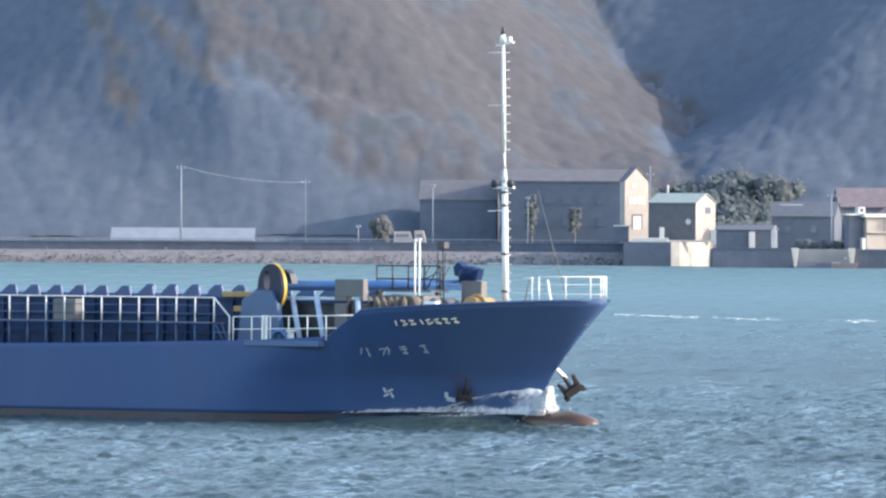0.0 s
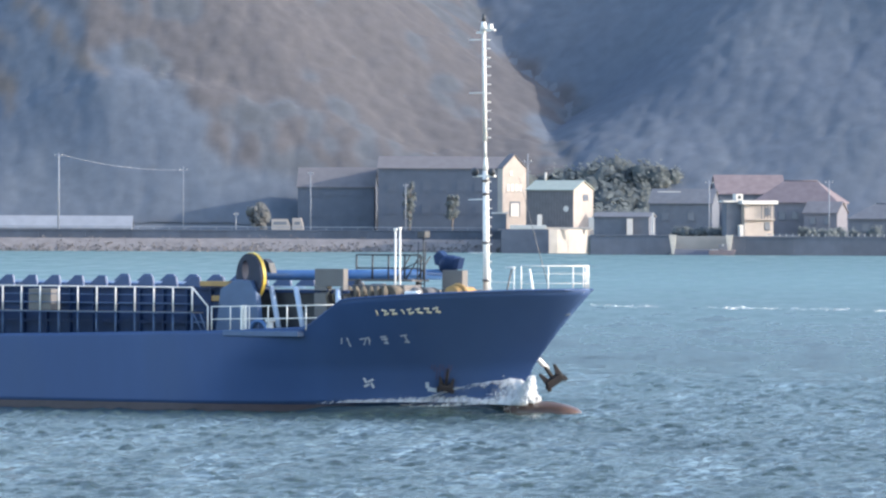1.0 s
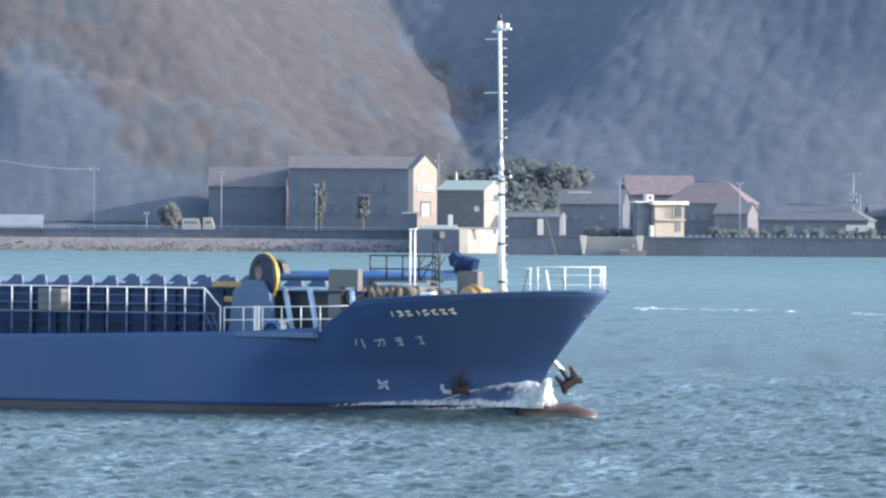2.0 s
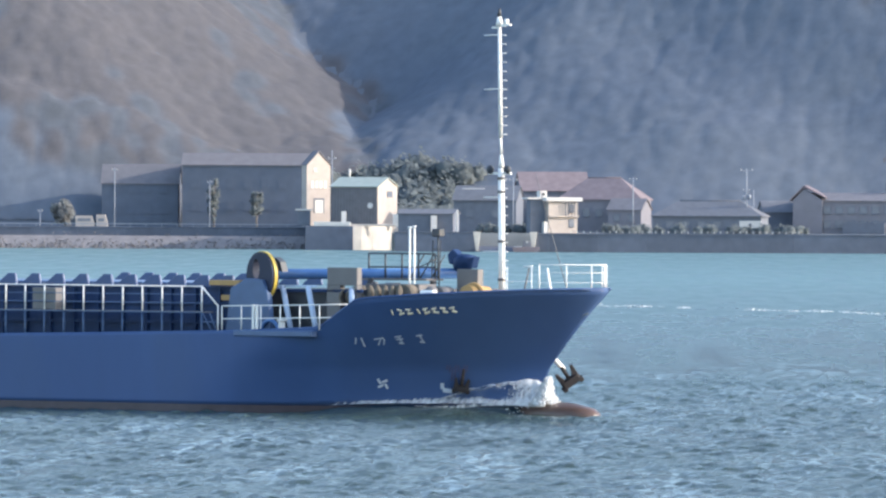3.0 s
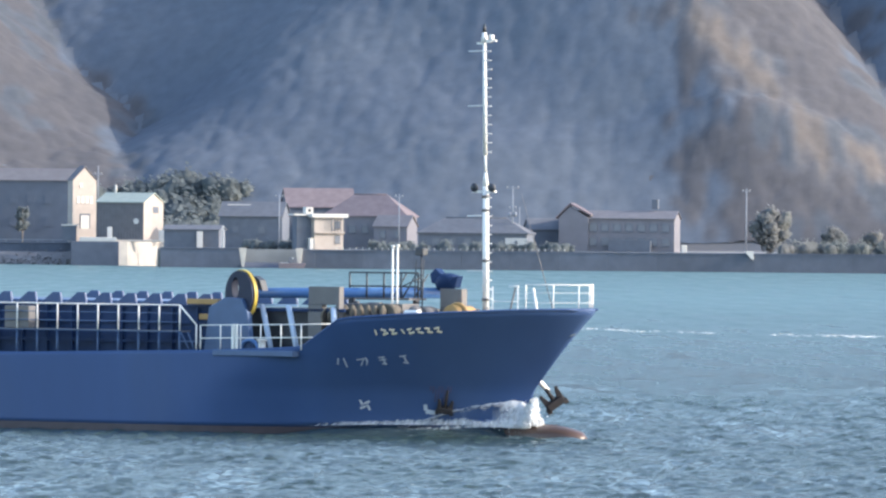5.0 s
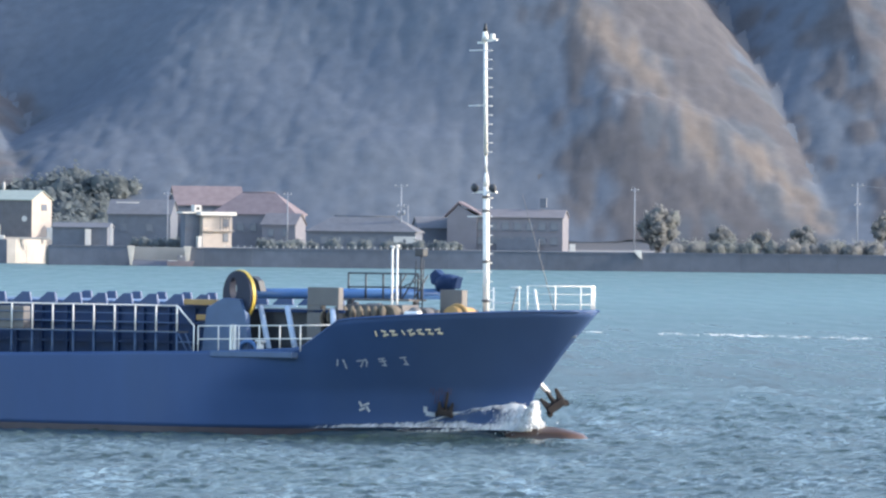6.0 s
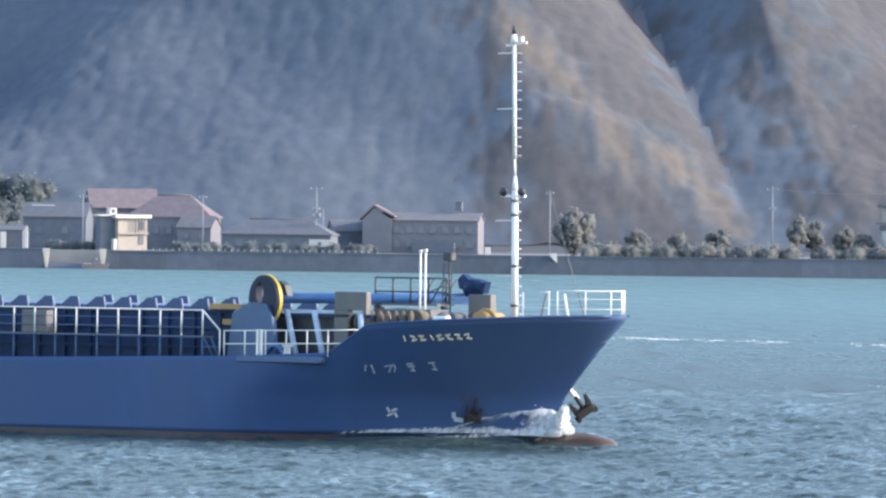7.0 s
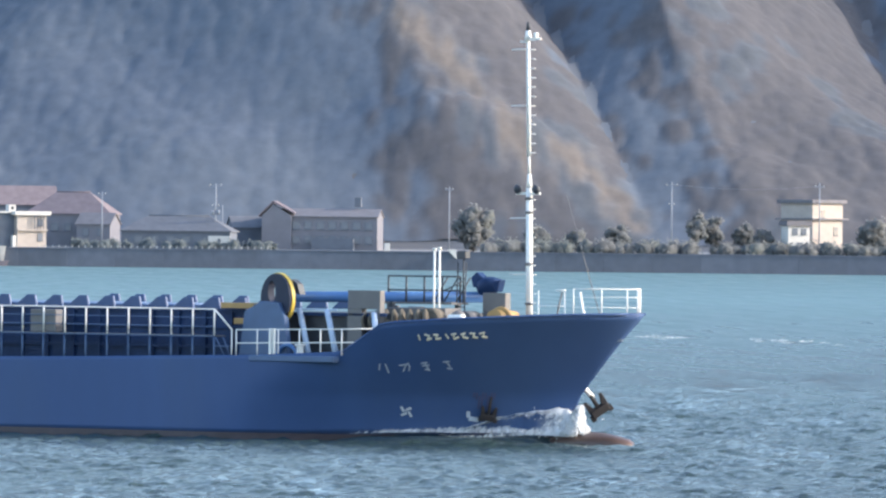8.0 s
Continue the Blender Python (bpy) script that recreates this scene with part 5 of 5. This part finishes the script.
    # slipway between the walls, with a moored dinghy
    s = new("slipway", mesh_of("slipway", prism_bm([(0, -2), (16, -2), (16, 3.4), (0, -0.3)], 2.61, 13.59), M_CONCRETE))
    s.matrix_basis = pose(0, 1986, 0, 0, 0, 90)
    tagged(s, "sloping concrete slipway into the sea", "slipway", kind="structure")
    for x in (-13.3, -2.9):
        o = part("ramp_pier", prism_bm([(-0.7, 3.7), (0.7, 3.7), (0.25, 0.2), (-0.15, 0.2)], 1986.6, 1988.0, 0.04), M_CONCRETE_PALE)
        o.location.x = x
        tagged(o, "pale concrete pier beside the slipway", "pier")
    b = thing("dinghy", "small pale moored work boat with cabin", "boat", pose(-4.2, 1984, 0))
    part("hull", prism_bm([(-2.6, 0.9), (2.6, 1.0), (2.0, -0.2), (-2.3, -0.2)], -0.9, 0.9, 0.08), M_ROOF_RED, b, "dull red boat hull")
    part("cabin", box_bm(-0.6, 0.9, -0.6, 0.6, 0.95, 2.0, 0.06), M_WALL_PINK, b)
    part("lamp", box_bm(0.0, 0.3, -0.75, -0.61, 1.7, 2.0), M_WALL_WHITE, b)
    part("thwart", box_bm(-2.2, -0.7, -0.85, 0.85, 0.99, 1.07), M_WALL_WHITE, b)

    # two-storey white building at the slipway
    w = house("flat_roofed_house", "two-storey white house with flat overhanging roof", 1.6, 2003, 22, 5.8, 5.0, 9.4, 10.1, M_WALL_PALE, M_WALL_WHITE, "flat", 3.45, 0.7,
              [(1.7, 8.1, 0.9, 1.2), (1.7, 5.4, 0.9, 1.3)], category="house")
    part("balcony", box_bm(-3.0, 3.0, -3.1, -2.5, 6.5, 6.75), M_WALL_PALE, w)
    for i in range(5):
        part("balcony_post", box_bm(0.3 + 0.6 * i, 0.42 + 0.6 * i, -3.1, -3.0, 6.75, 9.3), M_WALL_GREY, w)
    part("roof_tank", box_bm(-3.9, -2.5, -0.8, 0.8, 10.105, 11.3, 0.05), M_WALL_WHITE, w, "white roof tank")
    part("tank_window", box_bm(-3.5, -2.9, -0.83, -0.805, 10.4, 11.0), M_DARK, w)
    part("porch_roof", box_bm(-6.6, -3.0, -1.5, 1.5, 9.75, 10.05, 0.04), M_WALL_WHITE, w)
    part("porch_wall", box_bm(-5.8, -2.92, -1.0, 1.2, 3.45, 9.74), M_WALL_GREY, w)
    part("entrance_box", box_bm(-3.7, -2.91, -2.4, -1.2, 3.45, 5.6, 0.04), M_WALL_WHITE, w)
    # village roofs behind it
    house("village_house", "large house with weathered red-brown tiled roof", 10.5, 2052, -12, 16, 10, 9.6, 13.9, M_WALL_PINK, M_ROOF_RED, "hip", windows=[(-5 + 2.5 * i, 7.2, 1.2, 1.3) for i in range(5)])
    house("village_house", "house with brown tiled roof behind the others", 0.5, 2062, 8, 13, 9, 11.5, 14.9, M_WALL_GREY, M_ROOF_RED, "gable_x")
    house("village_house", "pale walled house with grey tiled gable roof", 15.2, 2043, -18, 6.6, 6.5, 7.9, 9.9, M_WALL_PINK, M_ROOF_BROWN, "gable_x", windows=[(-1.5, 6.3, 1.0, 1.2), (1.3, 6.3, 1.0, 1.2)])
    house("village_house", "low house with grey sheet roof", -11.5, 2046, -10, 12, 8, 9.6, 12.2, M_WALL_GREY, M_ROOF_GREY, "gable_x", windows=[(-3, 7.0, 1.2, 1.3), (2, 7.0, 1.2, 1.3)])
    o = part("sheet_roof", box_bm(-16.5, -12.2, 2040, 2041.2, 11.6, 11.78), M_WALL_WHITE)
    tagged(o, "pale corrugated sheet lying on a roof", "sheet")
    o.matrix_basis = pose(0, 0, 0)
    h = house("hip_roofed_house", "long low house with grey hipped tile roof", 30.2, 2022, -10, 20.5, 9, 6.6, 9.6, M_WALL_GREY, M_ROOF_GREY, "hip", windows=[(-7 + 3 * i, 5.1, 1.4, 1.3) for i in range(4)])
    part("end_wall", box_bm(6.2, 10.3, -4.6, -4.503, 3.9, 5.9), M_WALL_WHITE, h, "whitewashed end wall")
    part("end_door", box_bm(8.0, 8.5, -4.65, -4.604, 3.9, 5.4), M_WALL_GREY, h)
    pole("pole", "utility pole with crossarm and transformers", 36.9, 2019, 15.7, 0.16, ((15.2, 1.3), (11.4, 0.7)), boxes=((-0.5, 9.8), (0.5, 9.9)))
    pole("pole", "short grey utility pole beside the tiled house", 38.2, 2019, 11.7, 0.12)
    for x, top in ((15.8, 14.0), (-6.8, 13.8), (81.3, 15.6)):
        pole("pole", "grey utility pole among the houses", x, 2036, top, 0.14, ((top - 0.6, 0.8),))
    # the two-storey institution with the red gable
    b = house("long_two_storey_building", "long two-storey dull pink building with grey roof", 57.5, 2034, -9, 21.6, 9, 9.7, 11.1, M_WALL_PINK, M_ROOF_BROWN, "gable_x",
              windows=[(-9.2 + 2.3 * i, z, 1.3, 1.3) for i in range(9) for z in (8.0, 5.3)], category="building")
    part("gable_wing", prism_bm([(-11.0, 3.46), (-5.4, 3.46), (-5.4, 9.8), (-8.9, 12.0), (-11.0, 9.8)], -5.2, -4.0), M_WALL_PINK, b)
    part("gable_roof", prism_bm([(-11.6, 9.6), (-8.9, 12.2), (-4.9, 10.2), (-4.9, 10.45), (-8.9, 12.6), (-11.6, 9.9)], -5.5, 1.0), M_ROOF_RED, b, "dull red gable roof")
    part("porch", box_bm(-1.5, 6.5, -6.0, -4.51, 3.46, 5.6), M_WALL_GREY, b, "dark entrance porch")
    part("roof_tank", box_bm(6.0, 7.2, -0.6, 0.6, 11.6, 13.4, 0.05), M_WALL_GREY, b)
    house("village_house", "small dark house beside the long building", 43.0, 2040, 10, 6, 6, 7.6, 9.6, M_WALL_GREY, M_ROOF_GREY, "gable_x")
    o = part("outfall_chute", prism_bm([(-0.8, 3.9), (0.8, 3.9), (0.9, 2.2), (0.3, 2.6)], 1987.2, 1987.9, 0.03), M_WALL_WHITE)
    o.location.x = 79.9
    tagged(o, "white outfall chute on the seawall", "chute")
    tree("round_tree", "broad round-crowned green tree behind the seawall", 85.0, 2016, 9.2, 4.6, M_SHRUB, 41)
    for i, (x, hgt, sp) in enumerate(((126.5, 8.8, 2.6), (130.2, 7.6, 2.4), (97, 5.2, 2.6), (104, 4.6, 2.8), (112, 5.5, 3.0), (135.5, 6.5, 2.6), (139, 5.0, 2.4), (160, 7.5, 3.6), (167, 6.0, 3.2))):
        tree("tree", "leafy shoreline tree behind the seawall", x, 2013 + 2 * (i % 3), hgt, sp, M_SHRUB, 50 + i)
    # block house on the east shore
    k = house("flat_roofed_block", "two-storey pale block house with flat roofs", 149.3, 2028, 42, 8.2, 8.2, 13.2, 13.9, M_WALL_PALE, M_ROOF_BROWN, "flat", 3.45, 0.6,
              [(-1.5, 11.2, 1.2, 1.2), (2.2, 8.0, 1.0, 1.4)], (), "house")
    part("eaves_band", box_bm(-4.9, 4.9, -4.9, 4.9, 10.1, 10.4), M_ROOF_BROWN, k)
    house("garden_house", "small white house with grey roof near the sea", 145.1, 2012, 15, 4.2, 4.0, 8.9, 9.9, M_WALL_WHITE, M_ROOF_BROWN, "flat", 3.45, 0.4, [(-0.8, 7.9, 0.9, 1.0), (0.9, 7.9, 0.9, 1.0), (0.2, 5.2, 1.0, 1.2)])
    pole("pole", "utility pole with a lit street lamp head", 122.8, 2027, 17.0, 0.15, ((16.2, 1.2), (12.6, 0.6)))
    pole("pole", "utility pole beside the block house", 150.3, 2022, 17.0, 0.15, ((16.2, 1.0),))
    cable("cable", (122.8, 2027, 16.5), (150.3, 2022, 16.5), 0.8, 0.025)


build_shore()


# ================= what moves =================
def motions():
    """The ship steams on a straight course; foam goes with it; the sea's chop drifts slowly."""
    # seconds, sideways and upward corrections for its slow heave
    heave = [(0.0, 0.0, 0.07), (0.5, 0.0, 0.05), (1.0, 0.0, 0.034), (1.5, 0.0, 0.034), (3.0, 0.0, 0.027), (3.5, 0.0, 0.007), (4.0, 0.01, 0.0),
             (4.5, 0.0, 0.007), (6.0, 0.01, -0.036), (6.5, 0.01, -0.06), (7.0, 0.0, -0.022), (7.5, 0.0, -0.049), (8.0, -0.01, -0.037)]
    rows = [(t, pose(21.585 + 4.7815 * (t - 8) + dx, 459.834 - 3.8238 * (t - 8), dz, 0, 0, -38.65)) for t, dx, dz in heave]
    walk(SHIP, rows)
    walk(WAVE, [(t, pose(0, 0, 0.03 * math.sin(3.1 * t)) @ m) for t, m in rows])
    for k, s in enumerate(SPRAYS):
        fine = []
        for i in range(33):
            t = i * 0.25
            m = pose(21.585 + 4.7815 * (t - 8), 459.834 - 3.8238 * (t - 8), 0, 0, 0, -38.65)
            fine.append((t, m @ pose(0, 0, 0.35 * math.sin(4.2 * t + 2.1 * k) - 0.2, 0, 0, 8 * math.sin(3 * t + k))))
        walk(s, fine)
    walk(SEA, [(0.0, pose(0, 0, 0)), (8.0, pose(-3.5, -2.0, 0))])


motions()
